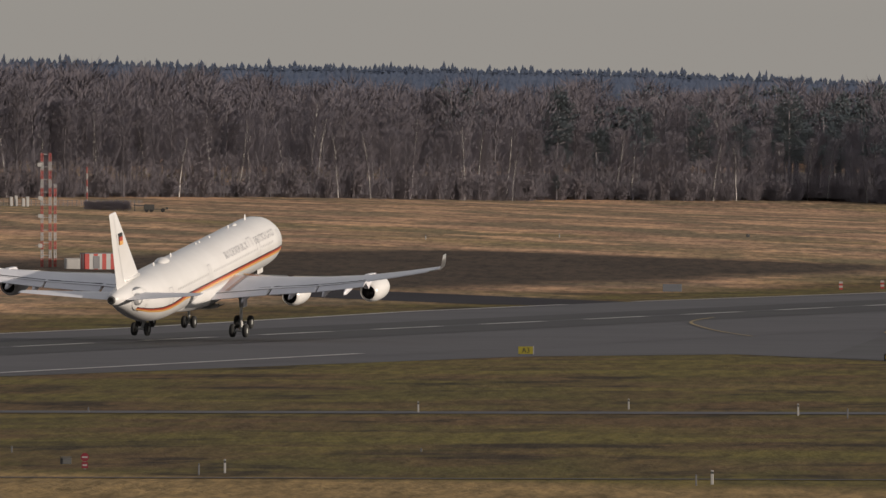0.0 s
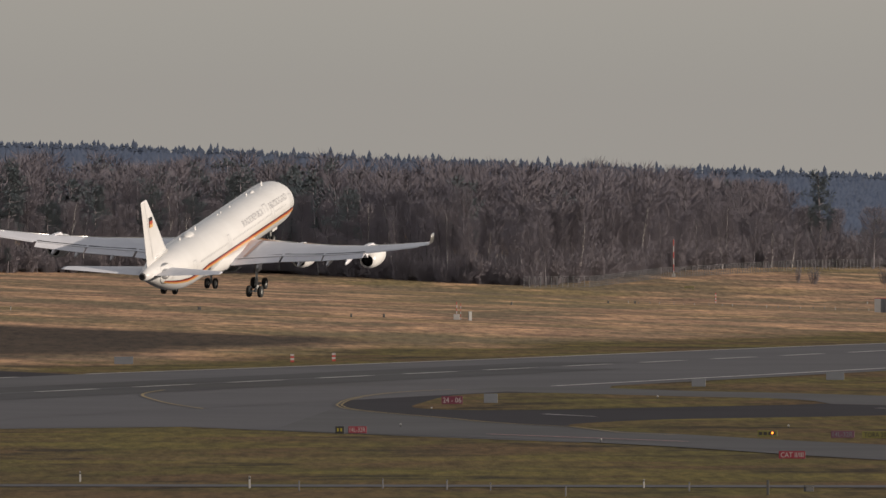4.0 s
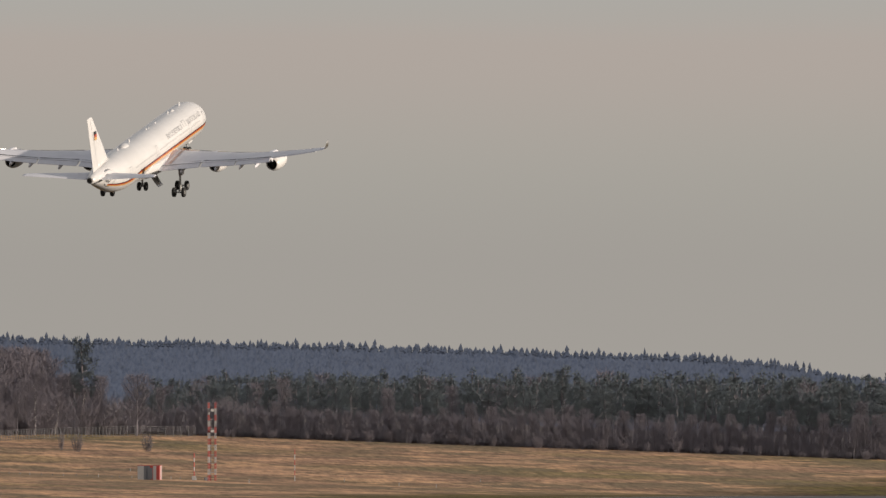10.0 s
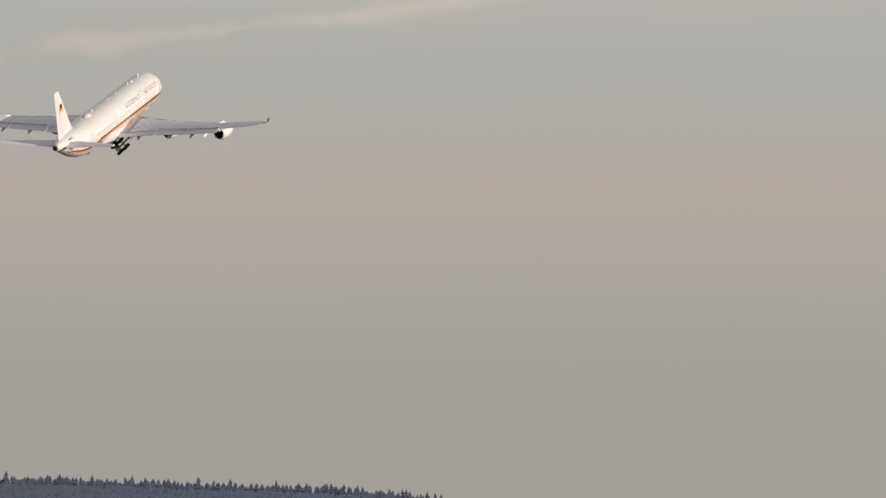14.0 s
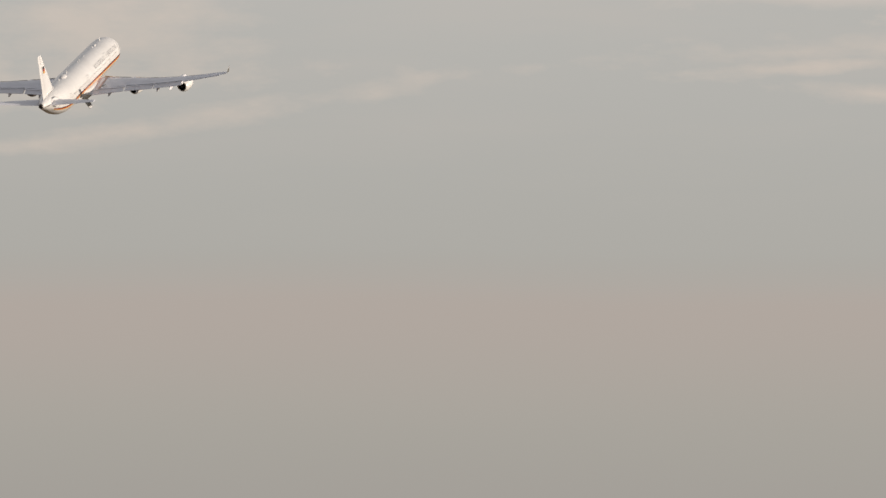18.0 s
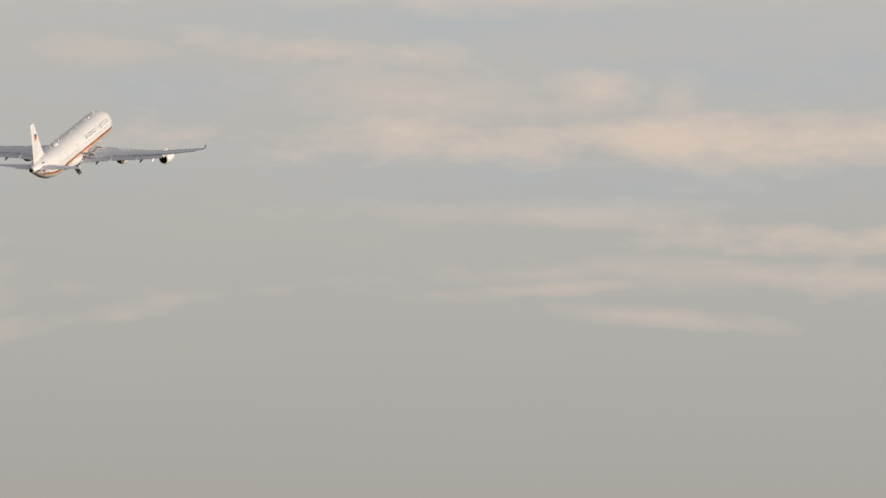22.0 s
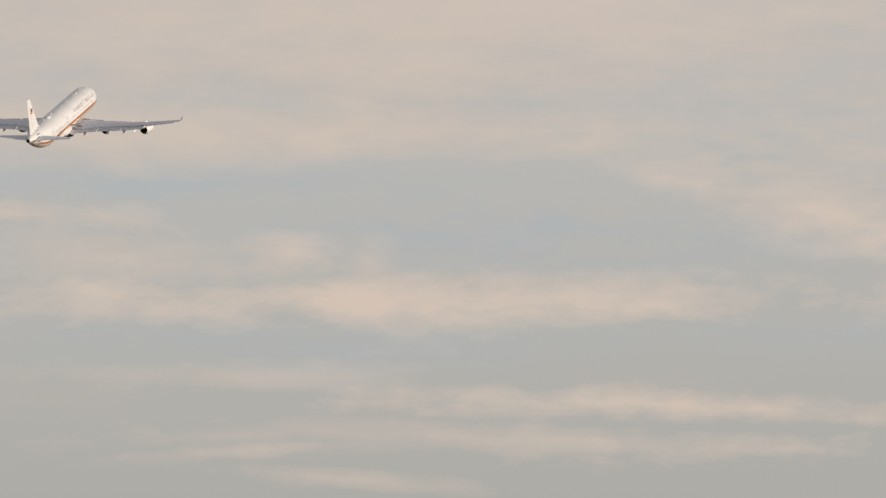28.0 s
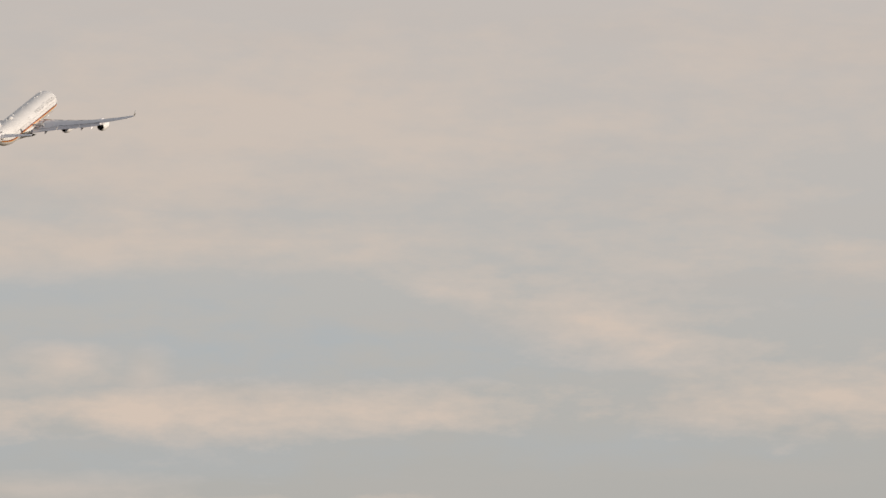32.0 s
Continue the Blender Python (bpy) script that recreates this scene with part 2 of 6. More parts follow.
M_MAST_W = material("mast_white", (0.36, 0.355, 0.355), 0.5, vary=0.1)
M_CONCRETE = material("pale_concrete", (0.190, 0.158, 0.130), 0.85, vary=0.15, scale=0.3, second=(0.16, 0.135, 0.115), second_scale=0.05)
M_FENCE = material("fence_galvanised", (0.150, 0.150, 0.160), 0.6, 0.2, vary=0.15)
# bark, twig, shrub and brush colours are lifted to stand in for haze
M_BARK = material("grey_brown_bark", (0.235, 0.210, 0.222), 0.9, vary=0.25, scale=3, second=(0.195, 0.176, 0.188), second_scale=0.6, random_tint=0.2)
M_TWIG = material("winter_twigs", (0.362, 0.316, 0.338), 0.9, vary=0.12, scale=0.4, second=(0.338, 0.298, 0.324), second_scale=0.12, random_tint=0.12)
M_BIRCH = material("birch_bark", (0.55, 0.52, 0.50), 0.8, vary=0.35, scale=2.5, second=(0.26, 0.23, 0.22), second_scale=1.2, random_tint=0.25)
# needle green paled far above its own tone, haze put into the colour
M_PINE_HAZED = material("hazed_pine_needles", (0.318, 0.345, 0.338), 0.8, vary=0.10, scale=0.5, second=(0.296, 0.325, 0.322), second_scale=0.3, random_tint=0.15)
M_SHRUB = material("bare_shrub", (0.325, 0.280, 0.294), 0.9, vary=0.16, scale=1.5, random_tint=0.15)
# the spruce base colour is lightened and blued to paint in distance haze
M_SPRUCE_HAZED = material("far_spruce_hazed", (0.230, 0.262, 0.340), 0.9, vary=0.06, scale=0.1, second=(0.220, 0.252, 0.328), second_scale=0.02)
M_BRUSH = material("winter_brush", (0.372, 0.322, 0.340), 0.9, vary=0.14, scale=0.7, second=(0.342, 0.298, 0.318), second_scale=0.09)
for soft_mat, soft_share in ((M_TWIG, 0.92), (M_SHRUB, 0.85), (M_BRUSH, 0.94), (M_BARK, 0.6)):
    soften(soft_mat, soft_share)
# leaned away from the sun too, for the even tone of haze
for soft_mat in (M_PINE_HAZED, M_SPRUCE_HAZED):
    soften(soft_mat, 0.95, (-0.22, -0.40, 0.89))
M_AMBER = material("amber_lamp", (0.9, 0.4, 0.05), 0.4)
M_AMBER.node_tree.nodes["Principled BSDF"].inputs["Emission Color"].default_value = (1.0, 0.20, 0.01, 1)
M_AMBER.node_tree.nodes["Principled BSDF"].inputs["Emission Strength"].default_value = 3.0


# ---- plan: the runway's axis and the lie of the land ----
AXIS = radians(12.5)
RU = Vector((math.sin(AXIS), math.cos(AXIS)))      # along the runway, away from the viewer
RV = Vector((math.cos(AXIS), -math.sin(AXIS)))     # across it, towards the near side
R0 = Vector((-62.5, 1896.0))


def along(x, y):
    return (x - R0.x) * RU.x + (y - R0.y) * RU.y


def beyond(x, y):
    """Metres past the runway's far shoulder."""
    return (R0.x - x) * RV.x + (R0.y - y) * RV.y - 50


def land(x, y):
    """Height of the ground: it falls along the runway, faster towards its far end, and rises beyond it towards the woods."""
    b = min(along(x, y), 1650)
    z = -0.005 * b - 5.2e-6 * max(0.0, b - 700) ** 2
    c = min(max(beyond(x, y), 0.0), 400.0)
    return z + 0.036 * c * c / (c + 30)


def plan(a, c):
    p = R0 + RU * a + RV * c
    return p.x, p.y


def part(name, bm, mat, parent=None, label="", smooth=False, kind=""):
    me = bpy.data.meshes.new(name)
    bm.normal_update()
    bm.to_mesh(me)
    bm.free()
    if smooth:
        me.polygons.foreach_set("use_smooth", [True] * len(me.polygons))
    me.materials.append(mat)
    ob = new(name, me)
    if parent:
        ob.parent = parent
    return tagged(ob, label, kind=kind)


def box(bm, cx, cy, cz, sx, sy, sz, m=None):
    """A box with slightly bevelled edges is left to the caller; corners from the centre and full sizes."""
    vs = [bm.verts.new((cx + sx * i / 2, cy + sy * j / 2, cz + sz * k / 2)) for i in (-1, 1) for j in (-1, 1) for k in (-1, 1)]
    if m:
        for v in vs:
            v.co = m @ v.co
    for q in ((0, 1, 3, 2), (4, 6, 7, 5), (0, 4, 5, 1), (2, 3, 7, 6), (0, 2, 6, 4), (1, 5, 7, 3)):
        bm.faces.new([vs[i] for i in q])
    return vs


def tube(bm, a, b, ra, rb, n=6, caps=True):
    a, b = Vector(a), Vector(b)
    q = (b - a).to_track_quat("Z", "Y")
    rings = []
    for c, r in ((a, ra), (b, rb)):
        rings.append([bm.verts.new(c + q @ Vector((r * math.cos(2 * math.pi * i / n), r * math.sin(2 * math.pi * i / n), 0))) for i in range(n)])
    for i in range(n):
        bm.faces.new((rings[0][i], rings[0][(i + 1) % n], rings[1][(i + 1) % n], rings[1][i]))
    if caps and n > 2:
        bm.faces.new(rings[0][::-1])
        bm.faces.new(rings[1])


def loft(bm, rings, closed=True, cap0=True, cap1=True):
    vs = [[bm.verts.new(p) for p in r] for r in rings]
    n = len(vs[0])
    for r0, r1 in zip(vs, vs[1:]):
        for i in range(n if closed else n - 1):
            bm.faces.new((r0[i], r0[(i + 1) % n], r1[(i + 1) % n], r1[i]))
    if cap0:
        bm.faces.new(vs[0][::-1])
    if cap1:
        bm.faces.new(vs[-1])
    return vs


# ---- ground: one sheet to the horizon ----
def ground_material():
    m = bpy.data.materials.new("winter_grassland")
    m.use_nodes = True
    t = m.node_tree
    p = t.nodes["Principled BSDF"]
    p.inputs["Roughness"].default_value = 0.95
    p.inputs["Specular IOR Level"].default_value = 0.1
    tc = t.nodes.new("ShaderNodeTexCoord")

    def noise_at(sx, sy, detail, rough=0.55, shift=0.0):
        mp = t.nodes.new("ShaderNodeMapping")
        mp.inputs["Scale"].default_value = (sx, sy, 0.0)
        mp.inputs["Location"].default_value = (shift, shift * 1.7, shift)
        t.links.new(tc.outputs["Object"], mp.inputs[0])
        n = t.nodes.new("ShaderNodeTexNoise")
        n.inputs["Scale"].default_value, n.inputs["Detail"].default_value, n.inputs["Roughness"].default_value = 1.0, detail, rough
        t.links.new(mp.outputs[0], n.inputs["Vector"])
        return n.outputs["Fac"]

    def ramp(fac, stops):
        n = t.nodes.new("ShaderNodeValToRGB")
        els = n.color_ramp.elements
        while len(els) < len(stops):
            els.new(0.5)
        for e, (q, c) in zip(els, stops):
            e.position, e.color = q, (*c, 1)
        t.links.new(fac, n.inputs[0])
        return n.outputs[0]

    def mix(fac, a, b, mode="MIX"):
        n = t.nodes.new("ShaderNodeMix")
        n.data_type, n.blend_type = "RGBA", mode
        for i, v in ((0, fac), (6, a), (7, b)):
            if isinstance(v, (int, float)):
                n.inputs[i].default_value = v
            elif isinstance(v, tuple):
                n.inputs[i].default_value = (*v, 1)
            else:
                t.links.new(v, n.inputs[i])
        return n.outputs[2]

    def calc(op, a, b, clamp=False):
        n = t.nodes.new("ShaderNodeMath")
        n.operation, n.use_clamp = op, clamp
        for i, v in ((0, a), (1, b)):
            if isinstance(v, (int, float)):
                n.inputs[i].default_value = v
            else:
                t.links.new(v, n.inputs[i])
        return n.outputs[0]

    sx = t.nodes.new("ShaderNodeSeparateXYZ")
    t.links.new(tc.outputs["Object"], sx.inputs[0])
    X, Y = sx.outputs[0], sx.outputs[1]
    wobble = noise_at(0.03, 0.012, 4, 0.6)
    tuft = noise_at(0.55, 0.045, 7, 0.72, 4.0)
    streak = noise_at(0.045, 0.016, 5, 0.6, 8.0)
    broad = noise_at(0.012, 0.006, 3, 0.5, 2.0)
    # mown turf on the near side, olive with brown patches
    turf = mix(ramp(streak, [(0.42, (0, 0, 0)), (0.58, (1, 1, 1))]), (0.100, 0.081, 0.025), (0.112, 0.070, 0.033))
    turf = mix(ramp(noise_at(0.06, 0.024, 6, 0.65, 21.0), [(0.53, (0, 0, 0)), (0.60, (0.85, 0.85, 0.85))]), turf, (0.030, 0.021, 0.013))
    turf = mix(ramp(noise_at(0.016, 0.020, 4, 0.6, 51.0), [(0.50, (0, 0, 0)), (0.60, (0.75, 0.75, 0.75))]), turf, (0.140, 0.112, 0.030))
    turf = mix(ramp(noise_at(0.03, 0.010, 3, 0.6, 33.0), [(0.56, (0, 0, 0)), (0.72, (0.8, 0.8, 0.8))]), turf, (0.150, 0.100, 0.046))
    # long dry grass on the far side
    dry = mix(ramp(streak, [(0.40, (0, 0, 0)), (0.60, (1, 1, 1))]), (0.50, 0.300, 0.182), (0.255, 0.157, 0.104))
    dry = mix(ramp(broad, [(0.50, (0, 0, 0)), (0.64, (0.85, 0.85, 0.85))]), dry, (0.210, 0.165, 0.072))
    dry = mix(ramp(noise_at(0.06, 0.025, 4, 0.6, 13.0), [(0.58, (0, 0, 0)), (0.70, (0.6, 0.6, 0.6))]), dry, (0.55, 0.36, 0.205))
    dry = mix(ramp(noise_at(0.010, 0.030, 5, 0.62, 61.0), [(0.52, (0, 0, 0)), (0.60, (0.7, 0.7, 0.7))]), dry, (0.165, 0.112, 0.075))
    dry = mix(ramp(noise_at(0.022, 0.011, 5, 0.65, 71.0), [(0.46, (0, 0, 0)), (0.56, (0.8, 0.8, 0.8))]), dry, (0.165, 0.130, 0.080))
    dry = mix(ramp(noise_at(0.045, 0.018, 5, 0.65, 83.0), [(0.55, (0, 0, 0)), (0.61, (0.75, 0.75, 0.75))]), dry, (0.58, 0.350, 0.200))
    # beyond the runway the turf passes into dry grass
    past = calc("ADD", calc("MULTIPLY", X, -RV.x), calc("ADD", calc("MULTIPLY", Y, -RV.y), R0.x * RV.x + R0.y * RV.y))
    ahead = calc("ADD", calc("MULTIPLY", X, RU.x), calc("ADD", calc("MULTIPLY", Y, RU.y), -R0.x * RU.x - R0.y * RU.y))
    far = calc("MULTIPLY", calc("ADD", calc("MULTIPLY", calc("SUBTRACT", wobble, 0.5), 70.0), calc("SUBTRACT", past, 58.0)), 1 / 22.0, True)
    near_dry = calc("MULTIPLY", calc("SUBTRACT", calc("SUBTRACT", 1140.0, calc("MULTIPLY", X, 0.9)), calc("SUBTRACT", Y, calc("MULTIPLY", calc("SUBTRACT", wobble, 0.5), 90.0))), 1 / 25.0, True)
    col = mix(far, turf, dry)
    col = mix(near_dry, col, mix(tuft, (0.20, 0.135, 0.055), (0.30, 0.20, 0.09)))
    # a burnt strip of heath
    hx = calc("SUBTRACT", 1.0, calc("MULTIPLY", calc("ABSOLUTE", calc("SUBTRACT", ahead, 540.0), 0.0), 1 / 260.0), True)
    hy = calc("SUBTRACT", 1.0, calc("MULTIPLY", calc("ABSOLUTE", calc("SUBTRACT", past, 128.0), 0.0), 1 / 60.0), True)
    heath = calc("MULTIPLY", calc("MULTIPLY", hx, 3.0, True), calc("MULTIPLY", hy, 2.0, True))
    heath = calc("MULTIPLY", calc("SUBTRACT", calc("ADD", heath, calc("MULTIPLY", wobble, 0.9)), 0.75), 2.2, True)
    col = mix(heath, col, mix(streak, (0.030, 0.022, 0.018), (0.085, 0.060, 0.042)))
    # tufts at the smallest scale
    col = mix(0.75, col, ramp(tuft, [(0.36, (0.45, 0.44, 0.42)), (0.5, (1, 1, 1)), (0.65, (1.55, 1.50, 1.40))]), "MULTIPLY")
    t.links.new(col, p.inputs["Base Color"])
    b = t.nodes.new("ShaderNodeBump")
    b.inputs["Strength"].default_value, b.inputs["Distance"].default_value = 0.6, 0.4
    t.links.new(noise_at(1.2, 0.5, 4, 0.6, 6.0), b.inputs["Height"])
    t.links.new(b.outputs[0], p.inputs["Normal"])
    return m


def grades(stops):
    out = []
    for a, b, step in stops:
        n = max(1, round((b - a) / step))
        out += [a + (b - a) * i / n for i in range(n)]
    return out + [stops[-1][1]]


def make_ground():
    xs = grades([(-9000, -1500, 1500), (-1500, -300, 200), (-300, 492, 16), (492, 1500, 180), (1500, 9000, 1500)])
    ys = grades([(-9000, 0, 1500), (0, 1000, 250), (1000, 4400, 20), (4400, 9000, 400)])
    me = bpy.data.meshes.new("ground")
    vs = [(x, y, land(x, y) + 0.10 * noise.noise((x * 0.03, y * 0.01, 0)) * (1 if abs(x) < 500 and beyond(x, y) > 60 else 0)) for y in ys for x in xs]
    n = len(xs)
    fs = [(j * n + i, j * n + i + 1, (j + 1) * n + i + 1, (j + 1) * n + i) for j in range(len(ys) - 1) for i in range(n - 1)]
    me.from_pydata(vs, [], fs)
    me.materials.append(ground_material())
    me.polygons.foreach_set("use_smooth", [True] * len(me.polygons))
    return tagged(new("ground", me), "airfield grassland, olive turf and tawny dry winter grass", "ground", kind="structure")


ground = make_ground()


# ---- pavements ----
def strip(bm, p, q, w0, w1=None, lift=0.05, steps=None):
    """A flat ribbon on the land from p to q in the plan."""
    p, q = Vector(p), Vector(q)
    w1 = w0 if w1 is None else w1
    n = steps or max(1, int((q - p).length / 20))
    side = Vector(((q - p).y, -(q - p).x)).normalized()
    last = None
    for i in range(n + 1):
        f = i / n
        c, w = p.lerp(q, f), (w0 + (w1 - w0) * f) / 2
        a, b = c + side * w, c - side * w
        pair = (bm.verts.new((a.x, a.y, land(a.x, a.y) + lift)), bm.verts.new((b.x, b.y, land(b.x, b.y) + lift)))
        if last:
            bm.faces.new((last[0], pair[0], pair[1], last[1]))
        last = pair


def ribbon(bm, pts, w, lift):
    """A painted line through plan points."""
    for a, b in zip(pts, pts[1:]):
        strip(bm, a, b, w, lift=lift)


def surface(name, mat, label, *strips, lift=0.05, category="pavement"):
    bm = bmesh.new()
    for s in strips:
        strip(bm, *s, lift=lift)
    return part(name, bm, mat, None, label, kind="structure")


RUNWAY_FAR = [(-1500, -30), (60, -30), (220, -39), (340, -39), (430, -34), (550, -29), (740, -25), (950, -20), (1750, -18)]


def between(table, x):
    for (x0, v0), (x1, v1) in zip(table, table[1:]):
        if x <= x1:
            return v0 + (v1 - v0) * (x - x0) / (x1 - x0)
    return table[-1][1]


def band_along(bm, a0, a1, near, far, lift, step=20):
    """A sheet beside the runway's axis between two offsets, each a function of the distance along it."""
    n = max(1, int((a1 - a0) / step))
    last = None
    for i in range(n + 1):
        a = a0 + (a1 - a0) * i / n
        pair = [bm.verts.new((*plan(a, c), land(*plan(a, c)) + lift)) for c in (near(a), far(a))]
        if last:
            bm.faces.new((last[0], pair[0], pair[1], last[1]))
        last = pair


bm = bmesh.new()
band_along(bm, -1500, 1750, lambda a: 50.5, lambda a: between(RUNWAY_FAR, a), 0.05)
runway = tagged(part("runway", bm, M_ASPHALT, None, "grey asphalt runway with worn white markings", kind="structure"), category="runway")
part("rubber_streak", (lambda b: (strip(b, plan(-600, 9), plan(420, 7), 14, lift=0.08), strip(b, plan(-600, -8), plan(500, -8), 12, lift=0.08), b)[2])(bmesh.new()), M_RUBBER, runway)
for k in range(-26, 30):
    bm = bmesh.new()
    strip(bm, plan(50 * k, 0), plan(50 * k + 30, 0), 1.3, lift=0.10, steps=3)
    part("centre_line_stripe", bm, M_MARK, runway)
for c, a0, a1 in ((45.5, -1400, -138), (45.0, 225, 1400), (None, -1400, 300), (None, 337, 1400)):
    bm = bmesh.new()
    inner = (lambda a: c + 0.65) if c else (lambda a: between(RUNWAY_FAR, a) + 1.6)
    band_along(bm, a0, a1, inner, lambda a: inner(a) - 1.3, 0.10)
    part("edge_line", bm, M_MARK, runway)

# the wide junction on the near side, the crossing runway and the taxiways
bm = bmesh.new()
shape = [(-300, 40), (-290, 51), (-150, 65), (-128, 81), (-168, 105), (-222, 140), (-140, 127), (-60, 112), (20, 96), (120, 72), (235, 50), (260, 40)]
bm.faces.new([bm.verts.new((*plan(a, c), land(*plan(a, c)) + 0.03)) for a, c in shape])
junction = tagged(part("taxiway_junction", bm, M_ASPHALT, None, "broad grey asphalt runway junction", kind="structure"), category="taxiway")


def paved(name, mat, label, pts, lift, category):
    """A flat area on the land, given by its corners in the plan."""
    bm = bmesh.new()
    bm.faces.new([bm.verts.new((x, y, land(x, y) + lift)) for x, y in pts])
    bmesh.ops.recalc_face_normals(bm, faces=bm.faces)
    if bm.faces[:][0].normal.z < 0:
        bmesh.ops.reverse_faces(bm, faces=bm.faces)
    return tagged(part(name, bm, mat, None, label, kind="structure"), category=category)


def rounded(pts, times=2):
    """Cut the corners of a closed outline."""
    for _ in range(times):
        pts = [q for p0, p1 in zip(pts, pts[1:] + pts[:1]) for q in ((p0[0] * 0.75 + p1[0] * 0.25, p0[1] * 0.75 + p1[1] * 0.25), (p0[0] * 0.25 + p1[0] * 0.75, p0[1] * 0.25 + p1[1] * 0.75))]
    return pts


def eased(pts, times=2):
    """The same for an open line, whose ends stay."""
    for _ in range(times):
        pts = [pts[0]] + [q for p0, p1 in zip(pts, pts[1:]) for q in ((p0[0] * 0.75 + p1[0] * 0.25, p0[1] * 0.75 + p1[1] * 0.25), (p0[0] * 0.25 + p1[0] * 0.75, p0[1] * 0.25 + p1[1] * 0.75))] + [pts[-1]]
    return pts


LOOP_TOP = [(4.3, 1922), (5.0, 1960), (7.0, 2000), (10.0, 2032), (14, 2056), (18, 2068)]
LOOP_LOW = [(4.3, 1922), (5.0, 1890), (9.1, 1855), (14.7, 1820), (20, 1778), (27, 1752)]
ISLAND_LOW = [(31.4, 1721), (37.3, 1702), (45.2, 1665), (54.7, 1634), (70.6, 1564), (91, 1478)]
TURF_EDGE = [(-2.5, 1732), (4, 1709), (13.6, 1690), (24, 1661), (35.5, 1618), (43, 1578), (52, 1540), (60, 1510), (67, 1487), (88, 1415)]
DARK_TOP = [(58, 1939), (63.5, 1930), (69, 1921), (75, 1912), (84.6, 1897), (118, 1862)]
DARK_LOW = [(27.2, 1770), (30.4, 1790), (37.6, 1812), (49.5, 1826), (62, 1845), (74, 1855), (84.4, 1866), (118, 1852)]
cross = paved("crossing_runway", M_TAXI_DARK, "dark asphalt crossing runway", eased(LOOP_TOP) + [(28, 2060), (40, 2020)] + eased(DARK_TOP) + eased(DARK_LOW)[::-1] + eased(LOOP_LOW)[::-1], 0.045, "runway")
taxi_low = paved("taxiway", M_TAXI, "worn grey asphalt taxiway", eased(LOOP_LOW)[2:] + eased(ISLAND_LOW) + eased(TURF_EDGE)[::-1], 0.055, "taxiway")
taxi_thin = paved("taxiway", M_TAXI, "narrow grey asphalt taxiway",
                  eased([(24, 2100), (34, 2096), (45, 2059), (55.4, 2043), (67.3, 2012), (78.7, 1976), (88, 1940), (125, 1862)]) + eased(DARK_TOP)[::-1] + eased([(57, 1965), (54, 1990), (44, 2006), (35.6, 2026), (27, 2044), (19, 2066)]), 0.055, "taxiway")
taxi_far = paved("taxiway", M_TAXI_DARK, "dark asphalt taxiway beyond the runway", eased([(-27, 2232), (-36, 2266), (-47, 2277), (-56, 2285), (-110, 2335), (-108, 2280), (-53, 2222), (-45, 2202), (-35, 2190)]), 0.03, "taxiway")
service = tagged(surface("service_road", M_ASPHALT, "narrow dark asphalt service road", ((-400, 1420), (400, 1404), 11), lift=0.05), category="road")
track = tagged(surface("dirt_track", M_ASPHALT, "thin wheel track in the grass", ((-300, 1175), (300, 1140), 2.2), lift=0.05), category="track")
for p, q in (((77.2, 2304.6), (116, 2002)), ((103.6, 2408), (130, 2246))):
    tagged(surface("service_road", M_TAXI_DARK, "narrow dark track through the turf", (p, q, 3.6), lift=0.05), category="track")
paved("concrete_apron", M_CONCRETE, "pale concrete patch beside the taxiway", rounded([(54, 1531), (62, 1538), (70, 1543), (92, 1560), (92, 1440), (67.4, 1491), (61, 1505)], 1), 0.075, "pavement")
# grass islands between the pavements
for pts in ([(11.6, 1905), (13.2, 1941), (16.2, 2003), (19.6, 2030), (26.8, 2042), (35.6, 2025), (44, 2005), (54, 1990), (58, 1942), (52.3, 1929), (41.6, 1913), (33.4, 1898), (24.2, 1884), (15.2, 1884)],
            [(26, 1768)] + DARK_LOW[1:-1] + [(110, 1850), (91, 1478)] + ISLAND_LOW[-2::-1] + [(28, 1745)]):
    paved("grass_island", ground.data.materials[0], "low olive grass island between taxiways", rounded(pts, 2), 0.065, "grass")
bm = bmesh.new()
ribbon(bm, eased([(-15.5, 2062), (-17.2, 2040), (-18.0, 2012), (-16.3, 1973), (-14.1, 1933), (-10.2, 1890)]), 0.35, 0.11)
part("lead_in_line", bm, M_YMARK, runway)
for off in (-0.25, 0.25):
    bm = bmesh.new()
    ribbon(bm, [(x + off, y) for x, y in eased(LOOP_TOP)[::-1] + eased(LOOP_LOW)[1:] + [(31, 1712), (36, 1696)]], 0.22, 0.11)
    part("turning_line", bm, M_YMARK, junction)
for p, q in (((25.5, 1848), (30.5, 1828)), ((61.5, 1899), (68.5, 1889))):
    bm = bmesh.new()
    strip(bm, p, q, 0.9, 0.5, lift=0.12)
    part("worn_marking", bm, M_MARK, cross)
bm = bmesh.new()
ribbon(bm, [(18, 1700), (36, 1652)], 0.6, 0.12)
part("holding_line", bm, M_RED, taxi_low)


# ---- the airliner ----
HULL = [(0.0, 0.06, -0.75), (0.15, 0.45, -0.73), (0.5, 0.90, -0.67), (1.1, 1.38, -0.55), (2.0, 1.85, -0.40), (3.2, 2.27, -0.24), (4.8, 2.60, -0.10), (6.5, 2.77, -0.02), (8.5, 2.82, 0.0),
        (43.0, 2.82, 0.0), (46.0, 2.81, 0.01), (48.5, 2.75, 0.06), (51.0, 2.58, 0.18), (54.0, 2.18, 0.46), (57.0, 1.64, 0.82), (59.5, 1.10, 1.14), (61.5, 0.70, 1.34), (62.8, 0.46, 1.40)]


